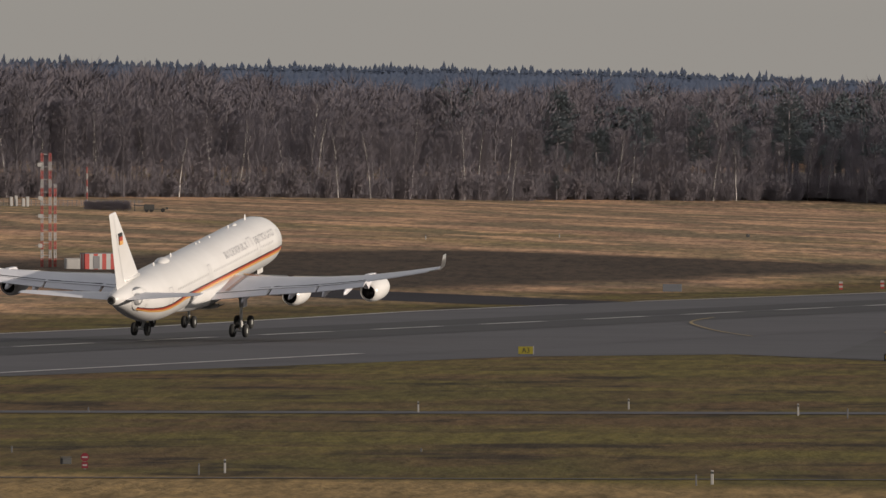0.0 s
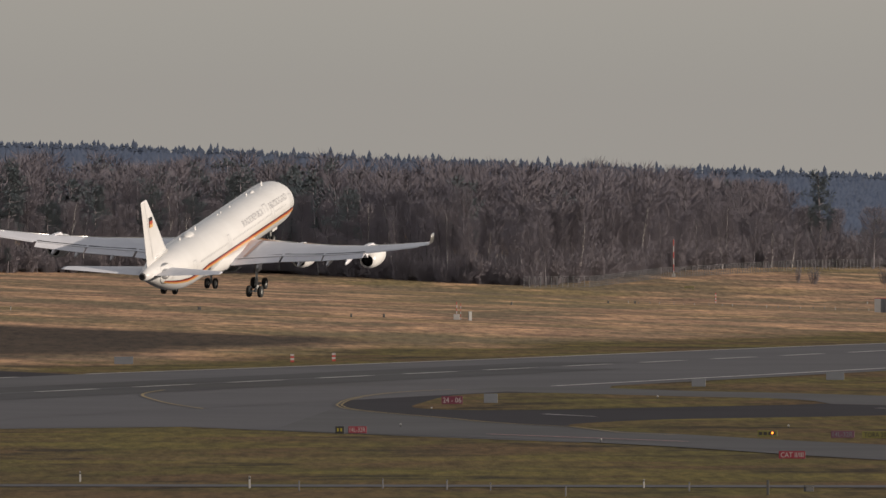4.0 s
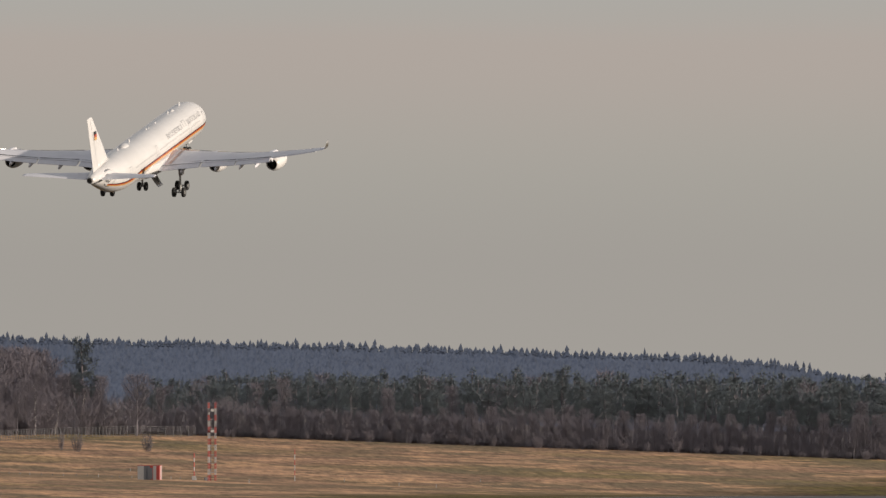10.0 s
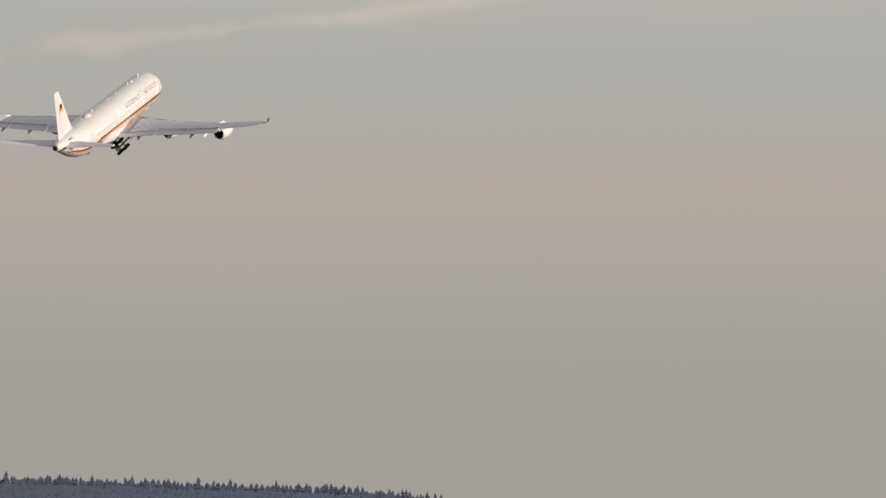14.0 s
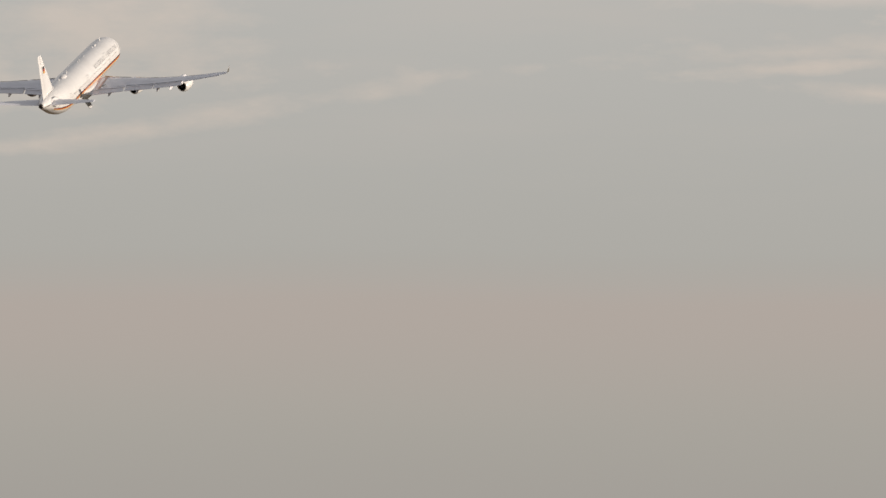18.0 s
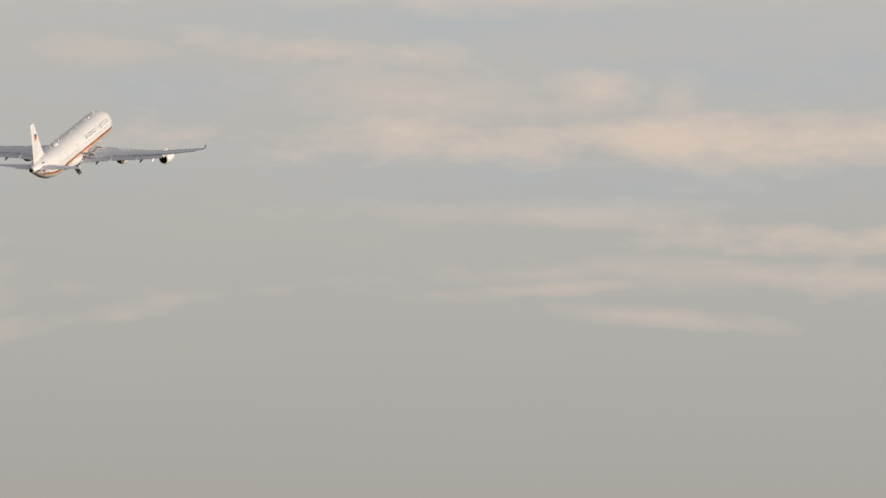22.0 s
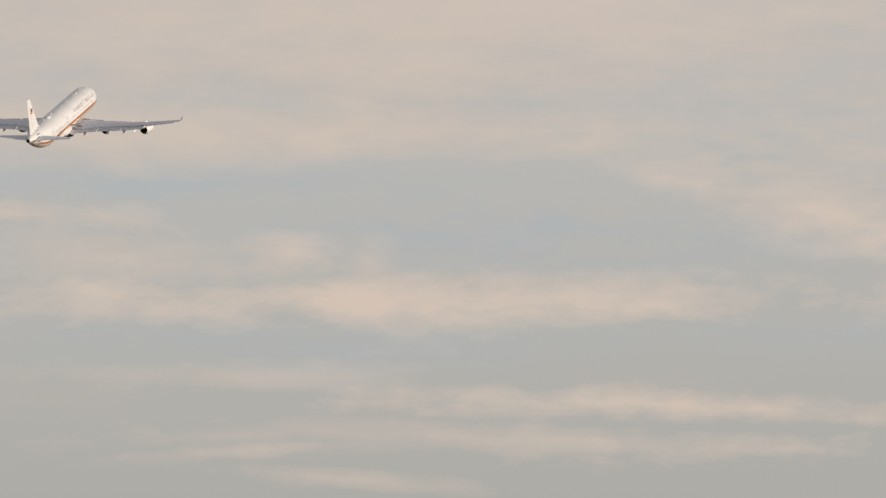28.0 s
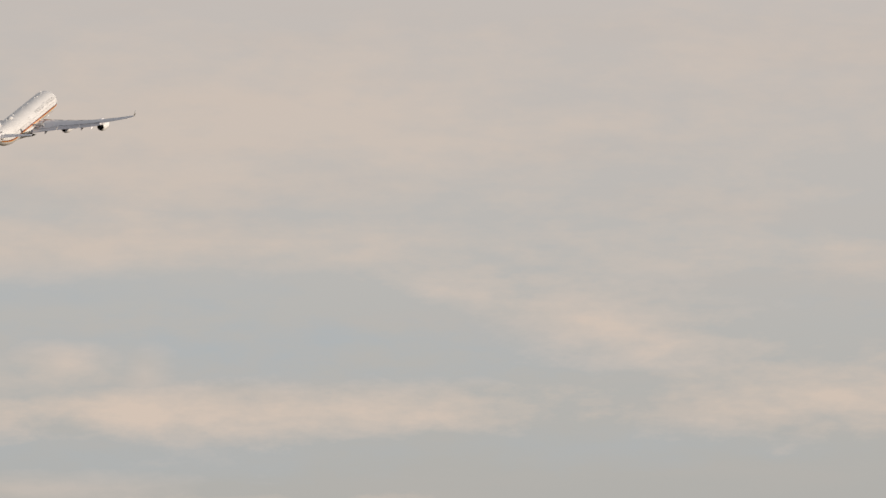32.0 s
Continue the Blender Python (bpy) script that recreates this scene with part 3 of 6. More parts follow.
def hull(s):
    for (s0, r0, z0), (s1, r1, z1) in zip(HULL, HULL[1:]):
        if s <= s1:
            f = (s - s0) / (s1 - s0)
            return r0 + (r1 - r0) * f, z0 + (z1 - z0) * f
    return HULL[-1][1:]


def skin(s, deg, off=0.0):
    """A point on the hull; deg: 0 on the right-hand side, 90 on top."""
    r, z = hull(s)
    a = radians(deg)
    return Vector(((r + off) * math.cos(a), 33 - s, z + (r + off) * math.sin(a)))


def skin_patch(name, mat, s0, s1, deg0, deg1, off, parent, label="", ns=None, nd=4):
    """A painted or fitted panel that lies on the hull; deg may be a pair (at s0, at s1)."""
    bm = bmesh.new()
    ns = ns or max(1, int((s1 - s0) / 1.0))
    pick = lambda d, f: d[0] + (d[1] - d[0]) * f if isinstance(d, tuple) else d
    rows = []
    for i in range(ns + 1):
        f = i / ns
        rows.append([skin(s0 + (s1 - s0) * f, pick(deg0, f) + (pick(deg1, f) - pick(deg0, f)) * j / nd, off) for j in range(nd + 1)])
    loft(bm, rows, closed=False, cap0=False, cap1=False)
    return part(name, bm, mat, parent, label, smooth=True)


def foil(chord_le, chord_te, thick, x, z, n=10, vertical=False):
    """One section of a wing: (s of leading edge, s of trailing edge), thickness, at span x and height z."""
    c = chord_te - chord_le
    pts = []
    for i in range(n + 1):
        f = (1 - math.cos(math.pi * i / n)) / 2
        t = 5 * thick * (0.2969 * math.sqrt(f) - 0.126 * f - 0.3516 * f * f + 0.2843 * f ** 3 - 0.1015 * f ** 4)
        pts.append((f, t))
    loop = [(f, t) for f, t in pts] + [(f, -t) for f, t in pts[-2:0:-1]]
    if vertical:
        return [Vector((t, 33 - (chord_le + c * f), z)) for f, t in loop]
    return [Vector((x, 33 - (chord_le + c * f), z + t)) for f, t in loop]


# wing planform for the right side: span x, leading edge, trailing edge, height, thickness
WING = [(1.5, 21.0, 33.4, -1.95, 1.55), (2.8, 21.9, 33.5, -1.82, 1.45), (5.5, 23.7, 33.6, -1.55, 1.20), (9.4, 26.2, 33.8, -1.15, 0.95), (14.0, 29.2, 35.4, -0.65, 0.74),
        (19.5, 32.7, 37.5, 0.20, 0.50), (24.5, 35.9, 39.3, 1.20, 0.34), (28.2, 38.4, 40.9, 2.02, 0.22), (29.0, 39.0, 41.2, 2.20, 0.19)]


def wing_at(x):
    for a, b in zip(WING, WING[1:]):
        if x <= b[0]:
            f = (x - a[0]) / (b[0] - a[0])
            return [p + (q - p) * f for p, q in zip(a, b)]
    return WING[-1]


def mirror(bm):
    for v in bm.verts:
        v.co.x = -v.co.x
    bmesh.ops.reverse_faces(bm, faces=bm.faces)
    return bm


def build_side(bm_make, sgn):
    bm = bm_make()
    return mirror(bm) if sgn < 0 else bm


def ring(c, r, n=28, squash=1.0):
    return [Vector((c.x + r * math.cos(2 * math.pi * i / n), c.y, c.z + squash * r * math.sin(2 * math.pi * i / n))) for i in range(n)]


def nacelle_shell(x, s_exit, z):
    bm = bmesh.new()
    prof = [(-5.0, 0.90), (-5.12, 0.98), (-5.05, 1.06), (-4.5, 1.17), (-3.4, 1.24), (-2.2, 1.22), (-1.1, 1.10), (0.0, 0.80), (0.0, 0.75), (-0.9, 0.78)]
    loft(bm, [ring(Vector((x, 33 - (s_exit + a), z)), r) for a, r in prof], cap0=False, cap1=False)
    return bm


def nacelle_core(x, s_exit, z):
    bm = bmesh.new()
    loft(bm, [ring(Vector((x, 33 - (s_exit + a), z)), r, 20) for a, r in ((-0.62, 0.77), (-0.60, 0.40), (-0.30, 0.28), (-0.05, 0.10), (0.0, 0.02))])
    return bm


def nacelle_fan(x, s_exit, z):
    bm = bmesh.new()
    loft(bm, [ring(Vector((x, 33 - (s_exit + a), z)), r, 20) for a, r in ((-4.4, 0.92), (-4.45, 0.35), (-4.9, 0.03))])
    return bm


def pylon(x, s_exit, z):
    w = wing_at(x)
    bm = bmesh.new()
    top = w[3] - 0.05
    outline = [(s_exit - 4.0, z + 1.0), (s_exit - 2.6, top + 0.15), (w[1] + 0.6, top + 0.35), (w[1] + 3.2, top - 0.10), (s_exit + 1.6, top - 0.30), (s_exit + 0.4, z + 0.45), (s_exit - 1.4, z + 0.9)]
    loft(bm, [[Vector((x + d, 33 - s, h)) for s, h in outline] for d in (-0.22, 0.22)])
    return bm


def wheel_mesh():
    bm = bmesh.new()
    prof = [(-0.17, 0.30), (-0.24, 0.40), (-0.25, 0.58), (-0.18, 0.68), (0.0, 0.71), (0.18, 0.68), (0.25, 0.58), (0.24, 0.40), (0.17, 0.30)]
    n = 20
    loft(bm, [[Vector((a, r * math.cos(2 * math.pi * i / n), r * math.sin(2 * math.pi * i / n))) for i in range(n)] for a, r in prof], cap0=False, cap1=False)
    me = bpy.data.meshes.new("tyre")
    bm.to_mesh(me)
    bm.free()
    me.materials.append(M_TYRE)
    me.polygons.foreach_set("use_smooth", [True] * len(me.polygons))
    bm = bmesh.new()
    loft(bm, [[Vector((a, r * math.cos(2 * math.pi * i / 14), r * math.sin(2 * math.pi * i / 14))) for i in range(14)] for a, r in ((-0.16, 0.31), (-0.05, 0.20), (0.05, 0.20), (0.16, 0.31))])
    rim = bpy.data.meshes.new("rim")
    bm.to_mesh(rim)
    bm.free()
    rim.materials.append(M_STEEL)
    return me, rim


def lettering(name, text, size, mat, parent, place, spacing=1.0, label="", thin=0.0):
    """Letters from the built-in font as a thin mesh; place maps (u, v) on the text's plane to a point."""
    cu = bpy.data.curves.new(name, "FONT")
    cu.body, cu.size, cu.space_character, cu.resolution_u, cu.offset = text, size, spacing, 2, thin
    tmp = new(name + "_outline", cu)
    bpy.context.view_layer.update()
    me = bpy.data.meshes.new_from_object(tmp.evaluated_get(bpy.context.evaluated_depsgraph_get()))
    bpy.data.objects.remove(tmp)
    bpy.data.curves.remove(cu)
    us = [v.co.x for v in me.vertices]
    u0, u1 = min(us), max(us)
    for v in me.vertices:
        v.co = place(v.co.x - u0, v.co.y, u1 - u0)
    me.materials.clear()
    me.materials.append(mat)
    me.name = name
    ob = new(name, me)
    ob.parent = parent
    return tagged(ob, label)


def make_airliner():
    jet = tagged(new("airliner"), "white four-engined jet airliner with black, red and gold cheat line", "airliner")
    n = 48
    bm = bmesh.new()
    secs = []
    stops = []
    for (s0, *_), (s1, *_) in zip(HULL, HULL[1:]):
        k = max(1, int((s1 - s0) / 2.2))
        stops += [s0 + (s1 - s0) * i / k for i in range(k)]
    for s in stops + [62.8]:
        secs.append([skin(s, 360 * i / n) for i in range(n)])
    loft(bm, secs)
    part("fuselage", bm, M_WHITE, jet, "glossy white fuselage", smooth=True)
    bm = bmesh.new()
    loft(bm, [ring(Vector((0, 33 - s, z)), r, 16) for s, r, z in ((62.7, 0.47, 1.40), (63.1, 0.36, 1.41), (63.1, 0.24, 1.41), (62.85, 0.20, 1.41))])
    part("tailpipe", bm, M_EXHAUST, jet, "sooty auxiliary exhaust at the tail")
    # belly fairing
    bm = bmesh.new()
    fair = []
    for s, w, d in ((18.5, 0.6, 2.75), (20.0, 1.9, 2.95), (22.5, 2.75, 3.25), (26, 3.1, 3.45), (31, 3.15, 3.5), (35, 3.0, 3.4), (38, 2.3, 3.15), (40.5, 1.2, 2.9), (42, 0.4, 2.75)):
        fair.append([Vector((w * math.copysign(abs(math.cos(a)) ** 0.7, math.cos(a)), 33 - s, -1.35 + (d - 1.35) * -abs(math.sin(a)) ** 0.7 if math.sin(a) < 0 else -1.35 + 0.5 * math.sin(a)))
                     for a in (2 * math.pi * i / 24 for i in range(24))])
    loft(bm, fair)
    part("belly_fairing", bm, M_WHITE, jet, "pale grey belly fairing", smooth=True)
    # cheat line: black over red over gold, both sides
    for sgn in (1, -1):
        d = (lambda a, b: (a, b)) if sgn > 0 else (lambda a, b: (180 - a, 180 - b))
        for nm, mat, lo, hi in (("black_stripe", M_BLACK, -11.6, -8.6), ("red_stripe", M_RED, -16.4, -11.6), ("gold_stripe", M_GOLD, -22.4, -16.4)):
            skin_patch(nm, mat, 3.6, 44.0, *d(lo, hi), 0.015, jet, ns=42, nd=2)
            tail_d = [(x, x - 26) for x in (lo, hi)]
            tail_d = tail_d if sgn > 0 else [(180 - a, 180 - b) for a, b in tail_d]
            skin_patch(nm, mat, 44.0, 57.5, *tail_d, 0.02, jet, ns=16, nd=2)
        # cockpit side window and cabin windows
        skin_patch("cockpit_window", M_GLASS, 2.1, 3.3, *d(8, 22), 0.015, jet, ns=3)
        first = None
        for i in range(62):
            s = 8.9 + i * 0.62
            if any(abs(s - q) < 0.75 for q in (14.0, 33.6)):
                continue
            if first is None:
                first = skin_patch("cabin_window", M_GLASS, s, s + 0.20, *d(6.6, 11.6), 0.014, jet, ns=1, nd=2)
                home = s
            else:
                w = new("cabin_window", first.data)
                w.parent, w.location = jet, (0, home - s, 0)
        for s, hi, wd in ((5.4, 28, 1.1), (14.0, 28, 1.1), (33.6, 26, 0.9), (48.6, 26, 1.1)):
            tilt = 0 if s < 44 else -9
            for a, b, lo2, hi2 in ((s, s + 0.08, -17, hi), (s + wd, s + wd + 0.08, -17, hi), (s, s + wd + 0.08, hi, hi + 2.2)):
                skin_patch("door_seal", M_LINE, a, b, *d(lo2 + tilt, hi2 + tilt), 0.019, jet, ns=1, nd=5)
    # titles and crest on the right-hand side
    def on_skin(s_start, span, deg):
        def place(u, v, total):
            s = s_start - u * span / total
            return skin(s, deg + math.degrees(v / 2.82), 0.018)
        return place
    lettering("title", "BUNDESREPUBLIK", 1.15, M_TITLE, jet, on_skin(27.2, 9.0, 20.5), label="dark grey capital lettering", thin=-0.010)
    lettering("title", "DEUTSCHLAND", 1.15, M_TITLE, jet, on_skin(15.2, 7.6, 20.5), label="dark grey capital lettering", thin=-0.010)
    for a, b, lo, hi in ((16.2, 16.32, 20, 42), (17.5, 17.62, 20, 42), (16.2, 17.62, 40, 42)):
        skin_patch("crest_panel", M_LINE, a, b, lo, hi, 0.018, jet, ns=1, nd=4)
    # fin and rudder
    bm = bmesh.new()
    loft(bm, [foil(48.5, 60.6, 0.45, 0, 1.6, vertical=True), foil(52.0, 60.9, 0.42, 0, 2.55, vertical=True), foil(53.0, 61.1, 0.38, 0, 3.4, vertical=True),
              foil(56.8, 62.1, 0.28, 0, 6.9, vertical=True), foil(60.4, 63.05, 0.16, 0, 10.10, vertical=True), foil(60.8, 62.95, 0.08, 0, 10.28, vertical=True)])
    fin = part("fin", bm, M_WHITE, jet, "white tail fin", smooth=True)
    for sgn in (1, -1):
        bm = bmesh.new()
        a, b = Vector((sgn * 0.19, 33 - 58.4, 2.6)), Vector((sgn * 0.10, 33 - 61.75, 10.1))
        loft(bm, [[a, a + Vector((0, -0.07, 0))], [b, b + Vector((0, -0.07, 0))]], closed=False, cap0=False, cap1=False)
        part("rudder_gap", bm, M_LINE, fin)
        for i, mat in enumerate((M_BLACK, M_RED, M_GOLD)):
            bm = bmesh.new()
            z1 = 7.95 - 0.42 * i
            lean = 0.10
            vs = [(sgn * 0.235, 33 - 59.0 + lean * i, z1), (sgn * 0.20, 33 - 60.2 + lean * i, z1), (sgn * 0.205, 33 - 60.1 + lean * i, z1 - 0.42), (sgn * 0.24, 33 - 58.9 + lean * i, z1 - 0.42)]
            bm.faces.new([bm.verts.new(q) for q in vs])
            part("flag_band", bm, mat, fin)
    bm = bmesh.new()
    box(bm, 0, 33 - 55.2, 2.75, 0.62, 5.6, 0.9)
    bmesh.ops.bevel(bm, geom=bm.edges[:], offset=0.28, segments=3, affect="EDGES")
    part("fin_fillet", bm, M_WHITE, jet, smooth=True)
    for sgn in (1, -1):
        # tailplane
        def tail():
            bm = bmesh.new()
            loft(bm, [foil(54.2, 60.6, 0.46, 0.7, 1.12), foil(55.5, 60.9, 0.38, 1.7, 1.20), foil(58.9, 62.4, 0.22, 6.0, 1.72), foil(61.6, 63.7, 0.12, 9.4, 2.14), foil(62.2, 63.7, 0.06, 9.7, 2.19)])
            return bm
        part("tailplane", build_side(tail, sgn), M_WING, jet, "pale grey tailplane", smooth=True)
        def root_plate():
            bm = bmesh.new()
            loft(bm, [[skin(57.4 + 1.75 * math.cos(a), -2 + 52 * math.sin(a), o) for a in (2 * math.pi * i / 20 for i in range(20))] for o in (0.0, 0.03)])
            return bm
        part("trim_plate", build_side(root_plate, sgn), M_METAL, jet, "bare metal tailplane root plate", smooth=True)
        # a grey oval paints the dark centre of the plate's metallic shading
        def trim_slot():
            bm = bmesh.new()
            loft(bm, [[skin(57.9 + 1.0 * math.cos(a), -2 + 26 * math.sin(a), o) for a in (2 * math.pi * i / 16 for i in range(16))] for o in (0.02, 0.05)])
            return bm
        part("trim_slot", build_side(trim_slot, sgn), M_LINE, jet, "dull grey oval, shading painted on the tailplane root plate", smooth=True)
        # wing
        def main_wing():
            bm = bmesh.new()
            loft(bm, [foil(le, le + (te - le) * 0.97, th, x, z, 12) for x, le, te, z, th in WING])
            return bm
        wing = part("wing", build_side(main_wing, sgn), M_WING, jet, "pale grey swept wing", smooth=True)
        def leading():
            bm = bmesh.new()
            for a, b in ((3.3, 9.0), (9.9, 15.5), (15.7, 19.0), (20.0, 24.4), (24.6, 28.6)):
                rows = []
                for x in (a, (a + b) / 2, b):
                    x_, le, te, z, th = wing_at(x)
                    rows.append([Vector((x, 33 - (le - 0.30), z - 0.32)), Vector((x, 33 - (le - 0.34), z - 0.12)), Vector((x, 33 - (le + 0.05), z + th * 0.30)),
                                 Vector((x, 33 - (le + 0.75), z + th * 0.50)), Vector((x, 33 - (le + 0.35), z + 0.02))])
                loft(bm, rows)
            return bm
        part("slats", build_side(leading, sgn), M_METAL, wing, "bare metal slats", smooth=True)
        # flaps, drooped a little, each panel on its own
        for a, b in ((3.0, 8.9), (9.2, 14.6), (14.8, 20.3)):
            def flap():
                bm = bmesh.new()
                rows = []
                for x in (a, (a + b) / 2, b):
                    x_, le, te, z, th = wing_at(x)
                    c = (te - le) * 0.15 + 0.5
                    rows.append([Vector((x, 33 - (te - c * 0.55), z - 0.05)), Vector((x, 33 - (te - c * 0.2), z - 0.02)), Vector((x, 33 - (te + c * 0.62), z - 0.46)),
                                 Vector((x, 33 - (te + c * 0.61), z - 0.50)), Vector((x, 33 - (te - c * 0.3), z - 0.26))])
                loft(bm, rows)
                return bm
            part("flap", build_side(flap, sgn), M_WING, wing, smooth=False)
            def gap_line():
                bm = bmesh.new()
                rows = []
                for i in range(5):
                    x = a + (b - a) * i / 4
                    x_, le, te, z, th = wing_at(x)
                    s = te - (te - le) * 0.135
                    rows.append([Vector((x, 33 - (s - 0.17), z + th * 0.125 + 0.02)), Vector((x, 33 - (s + 0.17), z + th * 0.09 + 0.02))])
                loft(bm, rows, closed=False, cap0=False, cap1=False)
                return bm
            part("flap_gap", build_side(gap_line, sgn), M_DARK, wing)
        def aileron():
            bm = bmesh.new()
            rows = []
            for x in (20.6, 24.2, 27.8):
                x_, le, te, z, th = wing_at(x)
                rows.append([Vector((x, 33 - (te - 0.85), z + 0.05)), Vector((x, 33 - (te - 0.5), z + 0.05)), Vector((x, 33 - (te + 0.12), z - 0.06)), Vector((x, 33 - (te + 0.12), z - 0.09)), Vector((x, 33 - (te - 0.6), z - 0.09))])
            loft(bm, rows)
            return bm
        part("aileron", build_side(aileron, sgn), M_WING, wing)
        def winglet():
            bm = bmesh.new()
            secs = []
            for x, le, te, z, t in ((28.95, 39.0, 41.2, 2.19, 0.19), (29.35, 39.6, 41.6, 2.40, 0.18), (29.6, 40.3, 42.1, 2.80, 0.16), (30.1, 42.0, 43.2, 3.95, 0.1)):
                secs.append([Vector((x + (p.x - x) * 0, p.y, p.z)) for p in foil(le, te, 0.02, x, z)])
                secs[-1] = [Vector((x + (q.z - z) * 4, q.y, z)) if z > 2.5 else Vector((x, q.y, z + (q.z - z) * 6)) for q in secs[-1]]
            loft(bm, secs)
            return bm
        part("winglet", build_side(winglet, sgn), M_METAL, wing, "bare metal winglet", smooth=True)
        # flap track fairings
        for x in (6.3, 11.6, 15.6, 18.2):
            x_, le, te, z, th = wing_at(x)
            def canoe():
                bm = bmesh.new()
                secs = []
                for s, w, top, bot in ((te - 3.4, 0.04, -0.35, -0.45), (te - 2.2, 0.2, -0.30, -0.75), (te - 0.6, 0.26, -0.25, -0.98), (te + 0.6, 0.2, -0.42, -1.12), (te + 1.5, 0.03, -0.80, -1.05)):
                    secs.append([Vector((x + w * math.cos(q), 33 - s, z + (top + bot) / 2 + (top - bot) / 2 * math.sin(q))) for q in (2 * math.pi * i / 10 for i in range(10))])
                loft(bm, secs)
                return bm
            part("flap_fairing", build_side(canoe, sgn), M_WING, wing, smooth=True)
        # engines
        for x, s_exit, z in ((9.4, 27.3, -2.83), (19.4, 33.25, -1.44)):
            eng = part("engine", build_side(lambda: nacelle_shell(x, s_exit, z), sgn), M_NACELLE, jet, "white engine nacelle", smooth=True)
            part("exhaust_cone", build_side(lambda: nacelle_core(x, s_exit, z), sgn), M_DARK, eng, smooth=True)
            part("fan", build_side(lambda: nacelle_fan(x, s_exit, z), sgn), M_DARK, eng, smooth=True)
            part("pylon", build_side(lambda: pylon(x, s_exit, z), sgn), M_WING, eng)
    # root panel on the right-hand and left-hand wing, dull red walkway line
    for sgn in (1, -1):
        def walkway():
            bm = bmesh.new()
            rows = []
            for i in range(9):
                f = i / 8
                s = 23.2 + 9.6 * f
                x = 3.9 + 0.2 * math.sin(f * 3)
                x_, le, te, z, th = wing_at(x)
                c = (s - le) / (te - le)
                c = min(max(c, 0.03), 0.97)
                h = 5 * th * (0.2969 * math.sqrt(c) - 0.126 * c - 0.3516 * c * c + 0.2843 * c ** 3 - 0.1015 * c ** 4) + 0.03
                rows.append([Vector((x, 33 - s, z + h)), Vector((x + 0.45, 33 - s, z + 0.05 + h))])
            loft(bm, rows, closed=False, cap0=False, cap1=False)
            return bm
        part("walkway_line", build_side(walkway, sgn), material("walkway_paint", (0.50, 0.36, 0.31), 0.6), jet)
    # aerials on the crown
    def dome(s, l, w, h):
        bm = bmesh.new()
        rows = []
        for i in range(9):
            f = i / 8
            k = math.sin(math.pi * (0.06 + 0.88 * f)) ** 0.6
            r, zc = hull(s + l * f)
            rows.append([Vector((w / 2 * k * math.cos(q), 33 - s - l * f, zc + r - 0.12 + (h + 0.12) * k * math.sin(q))) for q in (math.pi * j / 10 for j in range(11))])
        loft(bm, rows, closed=True)
        return part("radome", bm, M_WHITE, jet, "white satellite aerial fairing", smooth=True)
    dome(41.4, 3.2, 1.5, 0.40)
    dome(13.5, 1.5, 0.6, 0.22)
    for s, h in ((9.6, 0.6), (16.4, 0.35), (28.0, 0.2), (29.4, 0.2), (39.4, 0.45), (46.2, 0.35), (24.0, 0.2)):
        bm = bmesh.new()
        r, zc = hull(s)
        loft(bm, [[Vector((t, 33 - s - o, zc + r - 0.05 + z)) for t, o in ((0, -0.3 + 0.3 * z / h), (0.05, 0.1), (0, 0.35), (-0.05, 0.1))] for z in (0, h)])
        part("blade_aerial", bm, M_WHITE, jet)
    # undercarriage
    tyre, rim = wheel_mesh()

    def wheel(parent, x, y, z, k=1.0):
        w = new("wheel", tyre)
        w.parent, w.location, w.scale = parent, (x, y, z), (k, k, k)
        r = new("rim", rim)
        r.parent, r.location, r.scale = parent, (x, y, z), (k, k, k)

    legs = {}
    for sgn, key in ((1, "right"), (-1, "left")):
        bm = bmesh.new()
        tube(bm, (0, 0, 0.2), (0, 0, -1.9), 0.24, 0.22, 12)
        tube(bm, (0, 0, -1.9), (0, 0, -3.9), 0.15, 0.15, 12)
        tube(bm, (-sgn * 0.5, 0.15, 0.0), (0, 0.05, -1.8), 0.09, 0.08, 8)
        tube(bm, (0, 1.5, -0.2), (0, 0.1, -1.6), 0.08, 0.08, 8)
        tube(bm, (0, -0.25, -1.9), (0, -0.55, -2.6), 0.06, 0.06, 6)
        tube(bm, (0, -0.55, -2.6), (0, -0.1, -3.75), 0.06, 0.06, 6)
        leg = part("main_gear", bm, M_STEEL, jet, "grey steel main undercarriage leg")
        leg.location = (sgn * 5.3, 33 - 31.5, -1.55)
        tilt = radians(18)
        bm = bmesh.new()
        ends = [Vector((0, o * math.cos(tilt), -3.9 + o * math.sin(tilt))) for o in (1.05, -1.05)]
        tube(bm, ends[0], ends[1], 0.14, 0.14, 10)
        for e in ends:
            tube(bm, e + Vector((-0.85, 0, 0)), e + Vector((0.85, 0, 0)), 0.10, 0.10, 8)
        part("bogie_beam", bm, M_STEEL, leg)
        for e in ends:
            for o in (-0.70, 0.70):
                wheel(leg, o, e.y, e.z)
        bm = bmesh.new()
        box(bm, sgn * 0.42, 0, -0.9, 0.06, 1.5, 1.9)
        bmesh.ops.bevel(bm, geom=bm.edges[:], offset=0.02, segments=1, affect="EDGES")
        part("leg_door", bm, M_WING, leg)
        legs[key] = leg
        # belly door that opens while the legs come up
        bm = bmesh.new()
